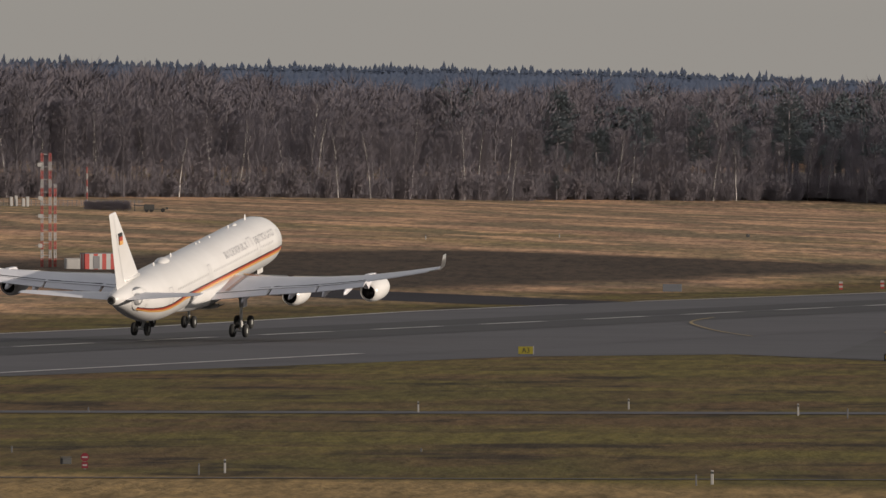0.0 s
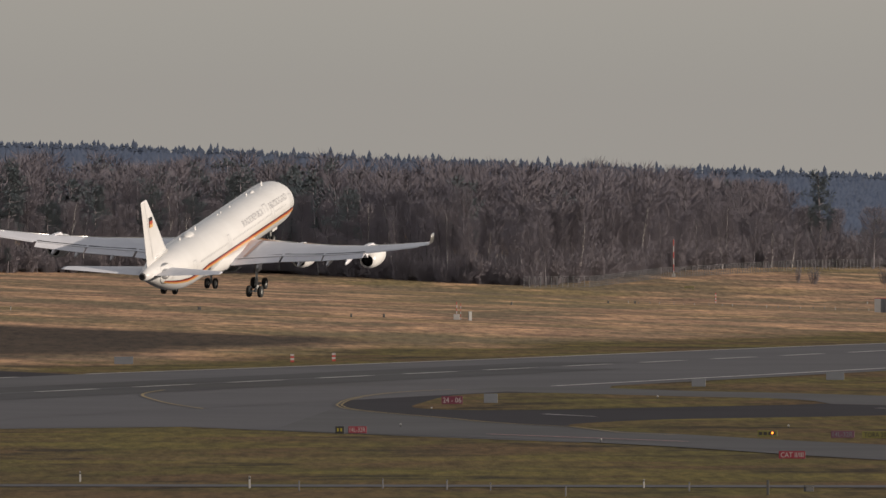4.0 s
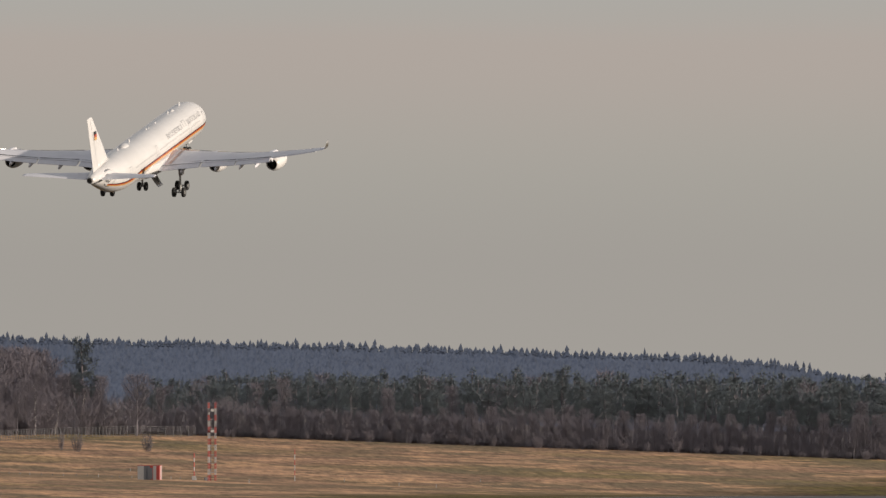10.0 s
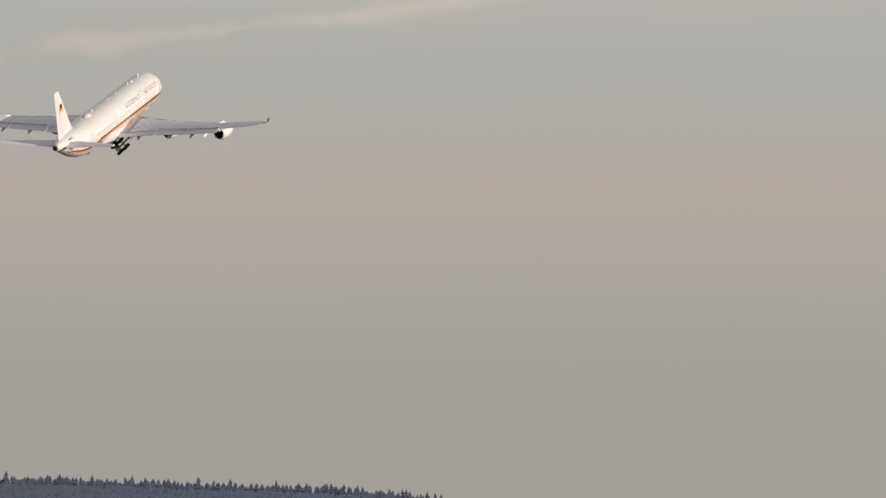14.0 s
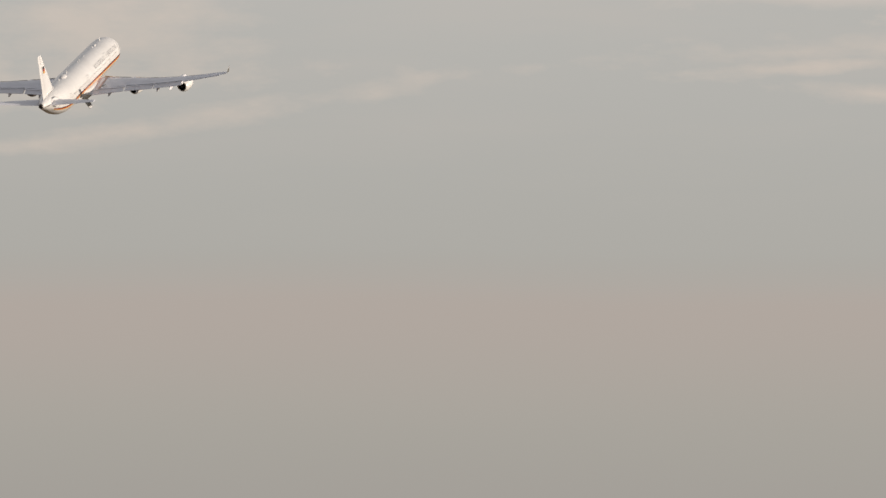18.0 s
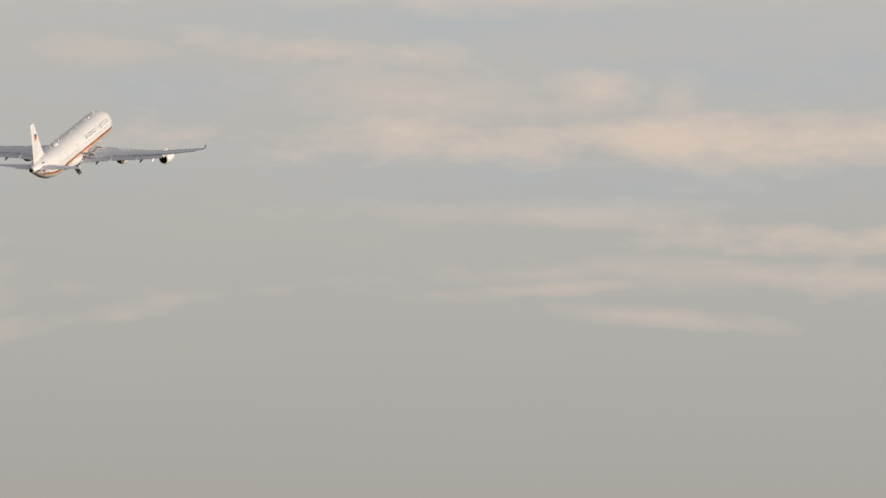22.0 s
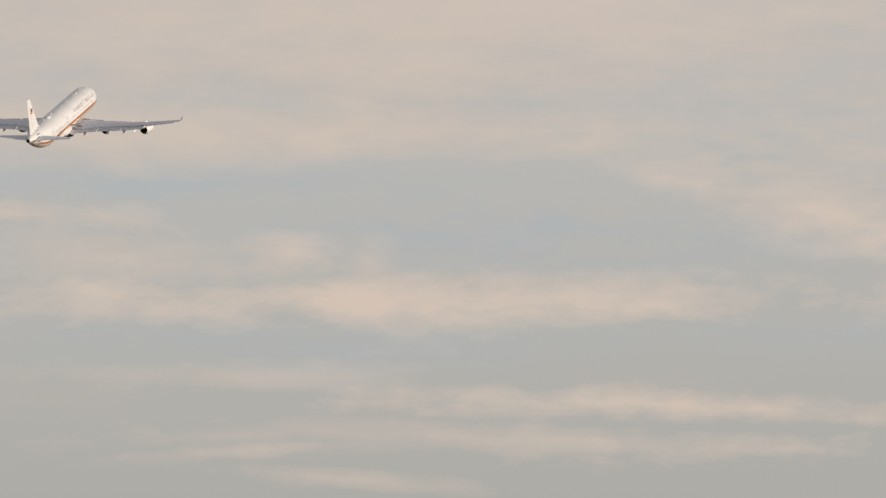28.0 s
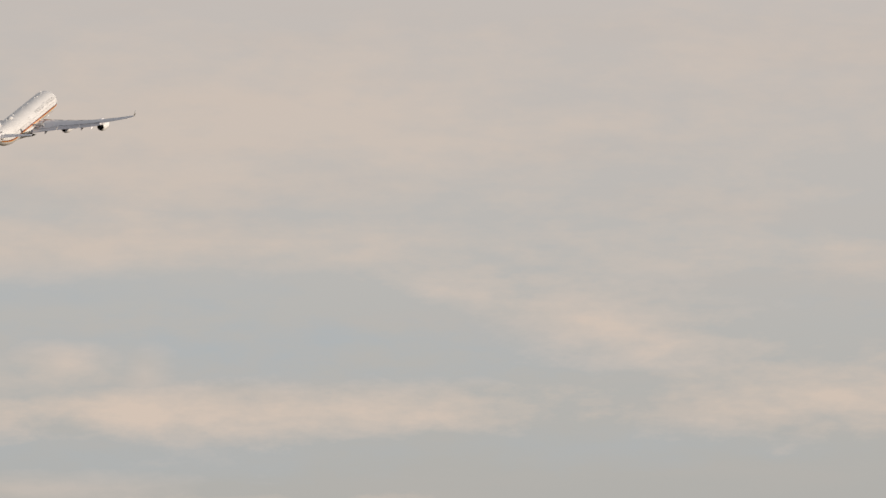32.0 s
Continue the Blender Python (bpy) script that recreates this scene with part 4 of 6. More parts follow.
        rows = [[Vector((sgn * 1.85 * f, y, -0.28 * math.sin(f * math.pi / 2) * 0 - 0.05 + 0.24 * f * f)) for f in (0, 0.35, 0.7, 1.0)] for y in (-1.25, 1.25)]
        rows += [[p + Vector((0, 0, 0.06)) for p in r] for r in rows[::-1]]
        loft(bm, rows + [rows[0]], closed=False, cap0=False, cap1=False)
        door = part("gear_door", bm, M_WHITE, jet, "white undercarriage bay door")
        for y in (-0.7, 0.0, 0.7):
            bm = bmesh.new()
            box(bm, sgn * 0.8, y, 0.20, 1.3, 0.10, 0.22)
            bmesh.ops.bevel(bm, geom=bm.edges[:], offset=0.03, segments=1, affect="EDGES")
            part("door_rib", bm, M_STEEL, door)
        bm = bmesh.new()
        tube(bm, (sgn * 0.55, -0.2, 0.15), (sgn * 1.25, -0.2, 0.55), 0.09, 0.07, 8)
        part("door_strut", bm, M_STEEL, door)
        door.location = (sgn * 1.35, 33 - 31.6, -3.50)
        legs[key + "_door"] = door
    bm = bmesh.new()
    tube(bm, (0, 0, 0.3), (0, 0, -2.15), 0.17, 0.14, 10)
    tube(bm, (-0.62, 0, -2.15), (0.62, 0, -2.15), 0.09, 0.09, 8)
    tube(bm, (0, 1.2, 0.1), (0, 0.05, -1.0), 0.07, 0.07, 6)
    leg = part("centre_gear", bm, M_STEEL, jet, "grey steel centre undercarriage leg")
    leg.location = (0, 33 - 32.8, -2.75)
    for o in (-0.5, 0.5):
        wheel(leg, o, 0, -2.15, 0.92)
    legs["centre"] = leg
    bm = bmesh.new()
    tube(bm, (0, 0, 0.3), (0, 0, -2.5), 0.14, 0.12, 10)
    tube(bm, (-0.5, 0, -2.5), (0.5, 0, -2.5), 0.08, 0.08, 8)
    tube(bm, (0, 1.3, 0.1), (0, 0.05, -1.3), 0.06, 0.06, 6)
    leg = part("nose_gear", bm, M_STEEL, jet, "grey steel nose undercarriage leg")
    leg.location = (0, 33 - 6.0, -1.95)
    for o in (-0.36, 0.36):
        wheel(leg, o, 0, -2.5, 0.74)
    legs["nose"] = leg
    for o in (-0.45, 0.45):
        bm = bmesh.new()
        box(bm, o, 33 - 5.6, -3.05, 0.05, 2.2, 0.75)
        bmesh.ops.bevel(bm, geom=bm.edges[:], offset=0.02, segments=1, affect="EDGES")
        legs["nose_door" + str(o > 0)] = part("nose_gear_door", bm, M_WHITE, jet)
    return jet, legs


jet, gear = make_airliner()


# ---- woods ----
class Bits:
    """Vertices and faces gathered for one mesh."""

    def __init__(self):
        self.v, self.f = [], []

    def limb(self, a, b, ra, rb, n=5):
        q = (b - a).to_track_quat("Z", "Y")
        k = len(self.v)
        for c, r in ((a, ra), (b, rb)):
            self.v += [tuple(c + q @ Vector((r * math.cos(2 * math.pi * i / n), r * math.sin(2 * math.pi * i / n), 0))) for i in range(n)]
        self.f += [(k + i, k + (i + 1) % n, k + n + (i + 1) % n, k + n + i) for i in range(n)]

    def sliver(self, a, b, w):
        side = (b - a).cross(Vector((random.gauss(0, 1), random.gauss(0, 1), random.gauss(0, 1))))
        side = side.normalized() * w if side.length > 1e-6 else Vector((w, 0, 0))
        k = len(self.v)
        self.v += [tuple(a - side), tuple(a + side), tuple(b)]
        self.f.append((k, k + 1, k + 2))

    def clump(self, c, r, n, w):
        for _ in range(n):
            d = Vector((random.gauss(0, 1), random.gauss(0, 1), random.gauss(0, 0.7))).normalized() * r * random.uniform(0.3, 1.0)
            p = c + d
            self.sliver(p, p + d.normalized() * random.uniform(0.4, 1.0) * w * 4 + Vector((0, 0, random.uniform(-0.2, 0.3))), w)

    def mesh(self, name, mat):
        me = bpy.data.meshes.new(name)
        me.from_pydata(self.v, [], self.f)
        me.materials.append(mat)
        return me


def crown_twigs(crown, at, height, spread, first, count, thin, length, upright):
    """Fine twigs that fill an uneven, upward-swept crown round the stem; at(f): the stem's centre at a share of its height."""
    lobes = [(random.uniform(0, 6.28), random.uniform(first + 0.05, 0.9), random.uniform(0.55, 1.25)) for _ in range(9)]
    for _ in range(count):
        f = first + (1.0 - first) * random.random() ** 0.8
        g = (f - first) / (1 - first)
        a = random.uniform(0, 6.283)
        swell = 0.25 + 0.75 * math.sin(math.pi * 0.10 + 0.74 * g) ** 0.7
        bulge = max(w * max(0.0, math.cos(a - q)) * max(0.0, 1 - abs(f - h) * 5) for q, h, w in lobes)
        r = spread * swell * (0.62 + 0.45 * bulge) * random.random() ** 0.55
        c = at(min(0.985, f))
        p = c + Vector((math.cos(a) * r, math.sin(a) * r, random.uniform(-0.4, 0.4)))
        d = Vector((math.cos(a) * 0.55 + random.gauss(0, 0.35), math.sin(a) * 0.55 + random.gauss(0, 0.35), upright * random.uniform(0.35, 1.3)))
        crown.sliver(p, p + d.normalized() * length * random.uniform(0.55, 1.3), thin * random.uniform(0.6, 1.3))


def tree_shape(height, spread, trunk_r, first, limbs, twigs, upright, lean=0.03, thin=0.03, length=1.5):
    """A bare tree: a bent, tapered trunk, steep limbs that fork, and a crown of fine twigs."""
    trunk, crown = Bits(), Bits()
    pts = [Vector((0, 0, -0.3))]
    d = Vector((random.uniform(-lean, lean), random.uniform(-lean, lean), 1))
    n = 7
    for i in range(n):
        d = (d + Vector((random.uniform(-0.05, 0.05), random.uniform(-0.05, 0.05), 0))).normalized()
        pts.append(pts[-1] + d * height * 0.97 / n)
    rad = lambda f: trunk_r * (1 - f) ** 0.8 + 0.025
    for i in range(n):
        trunk.limb(pts[i], pts[i + 1], rad(i / n), rad((i + 1) / n), 6)
    at = lambda f: pts[min(n - 1, int(f * n))].lerp(pts[min(n, int(f * n) + 1)], f * n - int(f * n))
    for k in range(limbs):
        f = first + (0.93 - first) * (k + random.random()) / limbs
        a = random.uniform(0, 2 * math.pi)
        reach = spread * (0.45 + 0.55 * math.sin(math.pi * min(1, (f - first) / (1 - first) * 0.85 + 0.12))) * random.uniform(0.7, 1.05)
        b = at(f)
        out = Vector((math.cos(a), math.sin(a), random.uniform(0.7, 1.5) * upright)).normalized()
        mid = b + out * reach * 0.55
        end = mid + (out + Vector((random.uniform(-0.3, 0.3), random.uniform(-0.3, 0.3), 0.5 * upright))).normalized() * reach * 0.7
        r0 = max(0.03, rad(f) * 0.42)
        trunk.limb(b, mid, r0, r0 * 0.65, 4)
        trunk.limb(mid, end, r0 * 0.65, 0.015, 3)
        for j in range(2):
            q = mid.lerp(end, random.random() * 0.8)
            e = q + (out + Vector((random.uniform(-0.8, 0.8), random.uniform(-0.8, 0.8), random.uniform(0.2, 0.9)))).normalized() * reach * random.uniform(0.3, 0.5)
            crown.limb(q, e, 0.03, 0.012, 3)
    crown_twigs(crown, at, height, spread, first, twigs, thin, length, upright)
    return trunk, crown


def pine_shape(height, spread, clumps, needles=80, size=0.10):
    """A Scots pine: a bare stem and an uneven, domed crown of flat needle clumps."""
    trunk, crown = Bits(), Bits()
    top = Vector((random.uniform(-0.6, 0.6), random.uniform(-0.6, 0.6), height * 0.95))
    base = Vector((0, 0, -0.3))
    mid = base.lerp(top, 0.5) + Vector((random.uniform(-0.3, 0.3), random.uniform(-0.3, 0.3), 0))
    trunk.limb(base, mid, 0.24, 0.18, 6)
    trunk.limb(mid, top, 0.18, 0.05, 6)
    for k in range(clumps):
        f = 0.42 + 0.56 * (k + random.random()) / clumps
        g = (f - 0.42) / 0.56
        a = random.uniform(0, 2 * math.pi)
        reach = spread * (0.55 + 0.6 * math.sin(math.pi * (0.12 + 0.80 * g))) * random.uniform(0.2, 1.0) * (1 - 0.45 * g ** 3)
        b = base.lerp(top, f)
        c = b + Vector((math.cos(a) * reach, math.sin(a) * reach, random.uniform(0.0, 0.6)))
        trunk.limb(b, c, 0.06, 0.03, 3)
        crown.clump(c, random.uniform(0.7, 1.25), needles, size)
    return trunk, crown


def bush_shape(height, width, stems, twigs=15):
    b = Bits()
    for _ in range(stems):
        a, r = random.uniform(0, 2 * math.pi), random.uniform(0, 0.22) * width
        s = Vector((math.cos(a) * r, math.sin(a) * r, -0.1))
        e = s + Vector((math.cos(a) * width * random.uniform(0.05, 0.42), math.sin(a) * width * random.uniform(0.05, 0.42), height * random.uniform(0.5, 0.95)))
        b.limb(s, e, 0.03, 0.012, 3)
        for _ in range(twigs):
            q = s.lerp(e, random.uniform(0.2, 1.0))
            b.sliver(q, q + Vector((random.gauss(0, 0.6), random.gauss(0, 0.6), random.gauss(0.3, 0.5))).normalized() * random.uniform(0.3, 0.9), 0.035)
    return b


def planted(name, label, category, trunk, crown, trunk_mat, crown_mat):
    t = new(name)
    a = new("trunk", trunk.mesh("trunk", trunk_mat))
    c = new("crown", crown.mesh("crown", crown_mat))
    a.parent = c.parent = t
    return tagged(t, label, category)


random.seed(11)
OAKS = [planted("bare_tree", "leafless grey-brown deciduous tree at the wood's edge", "tree", *tree_shape(20, random.uniform(2.9, 3.9), 0.20, random.uniform(0.20, 0.34), 20, 2900, 1.0, thin=0.030, length=1.5), M_BARK, M_TWIG) for _ in range(6)]
BIRCHES = [planted("birch", "leafless birch with a pale slender trunk", "tree", *tree_shape(20, random.uniform(1.9, 2.6), 0.13, 0.42, 14, 2200, 1.3, 0.08, thin=0.026, length=1.3), M_BIRCH, M_TWIG) for _ in range(4)]
PINES = [planted("pine", "Scots pine with a tall bare stem, green needles paled for haze", "tree", *pine_shape(16, random.uniform(2.5, 3.3), 34), M_BARK, M_PINE_HAZED) for _ in range(4)]
SPREADING = planted("bare_tree", "leafless spreading oak standing clear of the wood", "tree", *tree_shape(14, 4.3, 0.26, 0.26, 30, 3600, 0.8, thin=0.026, length=1.1), M_BARK, M_TWIG)
BUSH_MESH = [bush_shape(3.6, 3.4, 46).mesh("shrub", M_SHRUB) for _ in range(4)]
USED = set()


MASS = {}


def plant(kinds, x, y, height, nominal, group, single=True):
    ob = random.choice(kinds)
    k = height / nominal
    m = Matrix.Translation((x, y, land(x, y) - 0.1)) @ Matrix.Rotation(random.uniform(0, 6.28), 4, "Z") @ Matrix.Diagonal((k * random.uniform(0.9, 1.1), k * random.uniform(0.9, 1.1), k, 1))
    if not single:
        for o in ob.children:
            key = o.data.materials[0]
            dst = MASS.setdefault(key.name, (key, Bits()))[1]
            k0 = len(dst.v)
            co = np.empty(len(o.data.vertices) * 3)
            o.data.vertices.foreach_get("co", co)
            r = np.array(m)
            dst.v += [tuple(q) for q in (co.reshape(-1, 3) @ r[:3, :3].T + r[:3, 3])]
            dst.f += [tuple(i + k0 for i in q.vertices) for q in o.data.polygons]
        return None
    if ob.name not in USED:
        USED.add(ob.name)
        ob.matrix_basis = m
        return tagged(ob, group=group)
    c = copy_thing(ob, m)
    return c


# front of the woods in the plan, and their height along it
FRONT = [(-230, 2900), (-165, 3050), (-149, 3124), (-107, 3368), (-57, 3622), (-29, 3659), (-6, 3708), (12, 3690), (33, 3668), (49, 3665), (67, 3785), (87, 3931), (101, 3988), (126, 4043), (136, 4063), (155, 4064), (201, 4058), (252, 4058), (301, 4046), (359, 4097), (480, 4115)]
TALL = [(-230, 23.2), (-149, 22.6), (-107, 22.0), (-57, 21.0), (12, 21.6), (48, 22.6), (74, 21.0), (101, 18.4), (122, 16.4), (127, 8.0), (135, 10.5), (155, 14.2), (201, 15.6), (252, 17.6), (301, 18.6), (480, 19.5)]
for row in range(3):
    x = -190.0 + row * 1.3
    while x < 122:
        y = between(FRONT, x) + 3 + row * 10 + random.uniform(-4, 4)
        h = between(TALL, x) * random.uniform(0.80, 1.03) * (0.80 if row == 0 else 1.0)
        r = random.random()
        pines = 0.30 if -60 < x < 14 else 0.07 if 14 < x < 100 else 0.02
        if row and random.random() < pines:
            plant(PINES, x, y, h * random.uniform(0.80, 1.0), 16, "woodland trees", row < 3)
        elif r < (0.34 if row < 2 else 0.1):
            plant(BIRCHES, x, y, h * 0.97, 20, "woodland trees", row < 3)
        else:
            plant(OAKS, x, y, h, 20, "woodland trees", row < 3)
        x += random.uniform(3.0, 6.2)
# the lower mixed wood towards the right-hand end of the airfield
for row in range(3):
    x = 127.0 + row * 1.1
    while x < 430:
        y = between(FRONT, x) + 3 + row * 9 + random.uniform(-3, 3)
        h = between(TALL, x) * random.uniform(0.84, 1.03)
        r = random.random()
        if row == 0:
            plant(BIRCHES if r < 0.06 else OAKS, x, y, h * random.uniform(0.5, 0.72), 20, "woodland trees")
        elif row == 1 and r < 0.5:
            plant(BIRCHES if r < 0.04 else OAKS, x, y, h * random.uniform(0.6, 0.8), 20, "woodland trees")
        elif r < 0.86:
            plant(PINES, x, y, h * (0.96 if row > 1 else 0.82) * random.uniform(0.86, 1.0), 16, "woodland trees", row < 3)
        else:
            plant(OAKS, x, y, h, 20, "woodland trees", row < 2)
        x += random.uniform(3.0, 5.4) if row else random.uniform(2.4, 4.0)
# leaf litter under the trees
bm = bmesh.new()
last = None
for i in range(68):
    x = -230 + 10 * i
    pair = []
    for k in range(9):
        y = between(FRONT, x) + 2 + 40 * k + 3 * noise.noise((x * 0.1, 0, 0))
        pair.append(bm.verts.new((x, y, land(x, y) + 0.7)))
    if last:
        for k in range(8):
            bm.faces.new((last[k], pair[k], pair[k + 1], last[k + 1]))
    last = pair
tagged(part("forest_floor", bm, material("leaf_litter", (0.160, 0.130, 0.120), 0.95, vary=0.3, scale=0.8, second=(0.130, 0.105, 0.098), second_scale=0.1), None, "brown leaf litter under the trees", kind="structure"), category="forest floor")
# saplings and brush under the trees, too many to count
brush = Bits()
for _ in range(190000):
    x = random.uniform(-195, 430)
    y = between(FRONT, x) + 1 + random.uniform(0, 24) * random.random()
    z = land(x, y)
    grove = 0.75 + 0.5 * noise.noise((x * 0.06, y * 0.05, 9))
    h = random.uniform(1.0, 3.6)
    low = random.uniform(0, 1) ** 1.6 * (9.5 if x < 126 else 8.0) * grove
    a = Vector((x, y, z - 0.1 + low))
    lean = 0.55 if low > 1.5 else 0.25
    brush.sliver(a, a + Vector((random.gauss(0, lean) * h, random.gauss(0, lean) * h, h * random.uniform(0.5, 1.0))), random.uniform(0.02, 0.05))
tagged(new("brush", brush.mesh("brush", M_BRUSH)), "dense leafless brush under the wood's edge", "undergrowth", kind="stuff")
# lone trees by the fence
plant([SPREADING], 130.3, 4036, 14.4, 14, "woodland trees")
plant(PINES, 118.5, 4040, 18.5, 16, "woodland trees")
plant(PINES, -59.0, 3606, 5.0, 16, "woodland trees")
# shrubs along the edge of the woods
x = -190.0
while x < 430:
    for _ in range(2):
        y = between(FRONT, x) - 1 + random.uniform(-2, 5)
        s = new("shrub", random.choice(BUSH_MESH))
        k = random.uniform(0.7, 1.7) * (1.15 if x < 124 else 0.6)
        s.matrix_basis = Matrix.Translation((x + random.uniform(-1, 1), y, land(x, y) - 0.05)) @ Matrix.Rotation(random.uniform(0, 6.28), 4, "Z") @ Matrix.Diagonal((k, k, k * random.uniform(0.8, 1.2), 1))
        tagged(s, "leafless brown shrub in the wood's undergrowth", "shrub", "undergrowth shrubs")
    x += random.uniform(3.6, 5.6)
SPARSE = bush_shape(3.6, 3.0, 24, 18).mesh("shrub", M_BARK)
for bx, by, k in ((107.0, 3815, 1.2), (110.0, 3800, 1.15), (126.0, 3830, 1.15)):
    s = new("shrub", SPARSE)
    s.matrix_basis = Matrix.Translation((bx, by, land(bx, by) - 0.05)) @ Matrix.Diagonal((k * (0.45 if bx < 108 else 0.9), k * 0.8, k, 1))
    tagged(s, "lone leafless bush in the dry grass", "shrub", "lone bushes")

# the depth of the wood behind the edge, too dense to count
DEEP_OAKS = [tree_shape(20, 3.9, 0.16, 0.25, 6, 620, 1.0, thin=0.075, length=1.9) for _ in range(5)]
DEEP_PINES = [pine_shape(16, 3.2, 16, 34, 0.17) for _ in range(4)]
trunk, crown, needles = Bits(), Bits(), Bits()
for row in range(8):
    x = -200.0
    while x < 430:
        y = between(FRONT, x) + 33 + row * 16 + random.uniform(-5, 5)
        h = between(TALL, x) * random.uniform(0.88, 1.04) * (1 + 0.012 * row)
        if 112 < x < 136:
            h *= 0.62
        elif x >= 136:
            h *= 0.90
        pine = random.random() < (0.92 if x > 126 else 0.32 if -60 < x < 14 else 0.04)
        tb, cb = random.choice(DEEP_PINES if pine else DEEP_OAKS)
        k, turn, z = h / (16 if pine else 20), random.uniform(0, 6.28), land(x, y)
        c, sn = math.cos(turn) * k, math.sin(turn) * k
        for src, dst in ((tb, trunk), (cb, needles if pine else crown)):
            k0 = len(dst.v)
            dst.v += [(p[0] * c - p[1] * sn + x, p[0] * sn + p[1] * c + y, p[2] * k + z) for p in src.v]
            dst.f += [tuple(i + k0 for i in f) for f in src.f]
        x += random.uniform(3.2, 6.0)
deep = tagged(new("deep_woods"), "dense leafless woodland behind the edge trees", "woodland", kind="stuff")
for nm, b, mt in [("trunks", trunk, M_BARK), ("crowns", crown, M_TWIG), ("needles", needles, M_PINE_HAZED)] + [("mixed_growth", b, mt) for mt, b in MASS.values()]:
    ob = new(nm, b.mesh(nm, mt))
    ob.parent = deep
    tagged(ob, kind="stuff")


# far hill with spruces, each a ragged stack of drooping tiers
def far_hill(x):
    """Height of the far treetops along the ridge."""
    return between([(-700, 27), (-231, 24.0), (-154, 21.9), (-77, 21.0), (-28, 19.4), (0, 18.0), (77, 14.8), (114, 13.6), (154, 12.4), (231, 10.8), (300, 8.4), (323, 7.0), (346, 3.6), (372, 1.0), (420, -3), (800, -8)], x)


HILL_Y, HILL_D = 4330, 520


def hill_ground(x, f):
    t = far_hill(x) - 8.7
    low = min(t, -14.0)
    return low + (t - low) * min(1.0, f * 1.1) ** 0.9


def make_far_hill():
    ny = 14
    xs = [-700 + 20 * i for i in range(75)]
    v = [(x, HILL_Y + HILL_D * j / ny, hill_ground(x, j / ny)) for j in range(ny + 1) for x in xs]
    n = len(xs)
    me = bpy.data.meshes.new("far_hill")
    me.from_pydata(v, [], [(j * n + i, j * n + i + 1, (j + 1) * n + i + 1, (j + 1) * n + i) for j in range(ny) for i in range(n - 1)])
    me.materials.append(M_SPRUCE_HAZED)
    tagged(new("far_hill", me), "wooded hill on the horizon, coloured blue-grey for haze", "hill", kind="structure")
    b = Bits()
    # the closed canopy, then the tips that stand out of it
    rows, cols = 40, 260
    for j in range(rows + 1):
        f = j / rows
        b.v += [(-300 + 760 * i / cols, HILL_Y + HILL_D * f, hill_ground(-300 + 760 * i / cols, f) + 6.3 + 0.25 * noise.noise((i * 0.31, j * 0.5, 7))) for i in range(cols + 1)]
    w = cols + 1
    b.f += [(j * w + i, j * w + i + 1, (j + 1) * w + i + 1, (j + 1) * w + i) for j in range(rows) for i in range(cols)]
    rows = 64
    for row in range(rows):
        f = 0.10 + 0.90 * (row + 0.7) / rows
        crest = row > rows - 6
        x = -300 + random.random() * 3
        while x < 460:
            stand = noise.noise((x * 0.05, row * 0.3, 3))
            h = (random.uniform(1.5, 2.8) + 0.9 * stand if crest else random.uniform(1.1, 1.6) + 0.4 * stand) + (random.uniform(0.5, 1.5) if random.random() < (0.14 if crest else 0.04) else 0)
            y = HILL_Y + HILL_D * f + random.uniform(-5, 5)
            z = hill_ground(x, f) + (6.5 if crest else 6.0)
            r = random.uniform(1.1, 1.7) * (0.95 if crest else 1.25)
            tiers = 4 if crest else 1
            for k in range(tiers):
                z0, z1 = z + h * 0.9 * k / tiers, z + h * min(1.0, 0.9 * (k + 1.6) / tiers)
                rr = r * (1.0 - 0.72 * k / tiers) * random.uniform(0.85, 1.15)
                q, m, ph = len(b.v), 6, random.random() * 6
                b.v += [(x + rr * random.uniform(0.6, 1.15) * math.cos(ph + 2 * math.pi * i / m), y + rr * math.sin(ph + 2 * math.pi * i / m), z0 + random.uniform(-0.35, 0.1)) for i in range(m)] + [(x + random.uniform(-0.12, 0.12), y, z1)]
                b.f += [(q + i, q + (i + 1) % m, q + m) for i in range(m)]
            x += random.uniform(1.2, 2.8) if crest else random.uniform(0.9, 2.1)
    tagged(new("far_spruces", b.mesh("far_spruces", M_SPRUCE_HAZED)), "distant spruce forest on the hill, haze in its blue-grey colour", "forest", kind="stuff")
    # a rounded wood at the low end of the hill, in the same hazed colour
    b = Bits()
    for row in range(4):
        x = 320.0
        while x < 640:
            for _ in range(2):
                b.clump(Vector((x, 4880 + row * 12, -12 + row * 0.4 + random.uniform(4, 11.2 + 1.2 * noise.noise((x * 0.05, 0, 5))))), random.uniform(1.2, 2.2), 34, 0.2)
            x += random.uniform(2.0, 3.6)
    tagged(new("far_wood", b.mesh("far_wood", M_SPRUCE_HAZED)), "far wood on the horizon, faint from haze in its colour", "forest", kind="stuff")


make_far_hill()



# ---- signs, posts, masts and huts ----
def facing(x, y, turn=0.0):
    """A pose on the land whose front looks back towards the viewing terrace."""
    return pose(x, y, land(x, y), 0, 0, math.degrees(math.atan2(-x, y)) + turn)


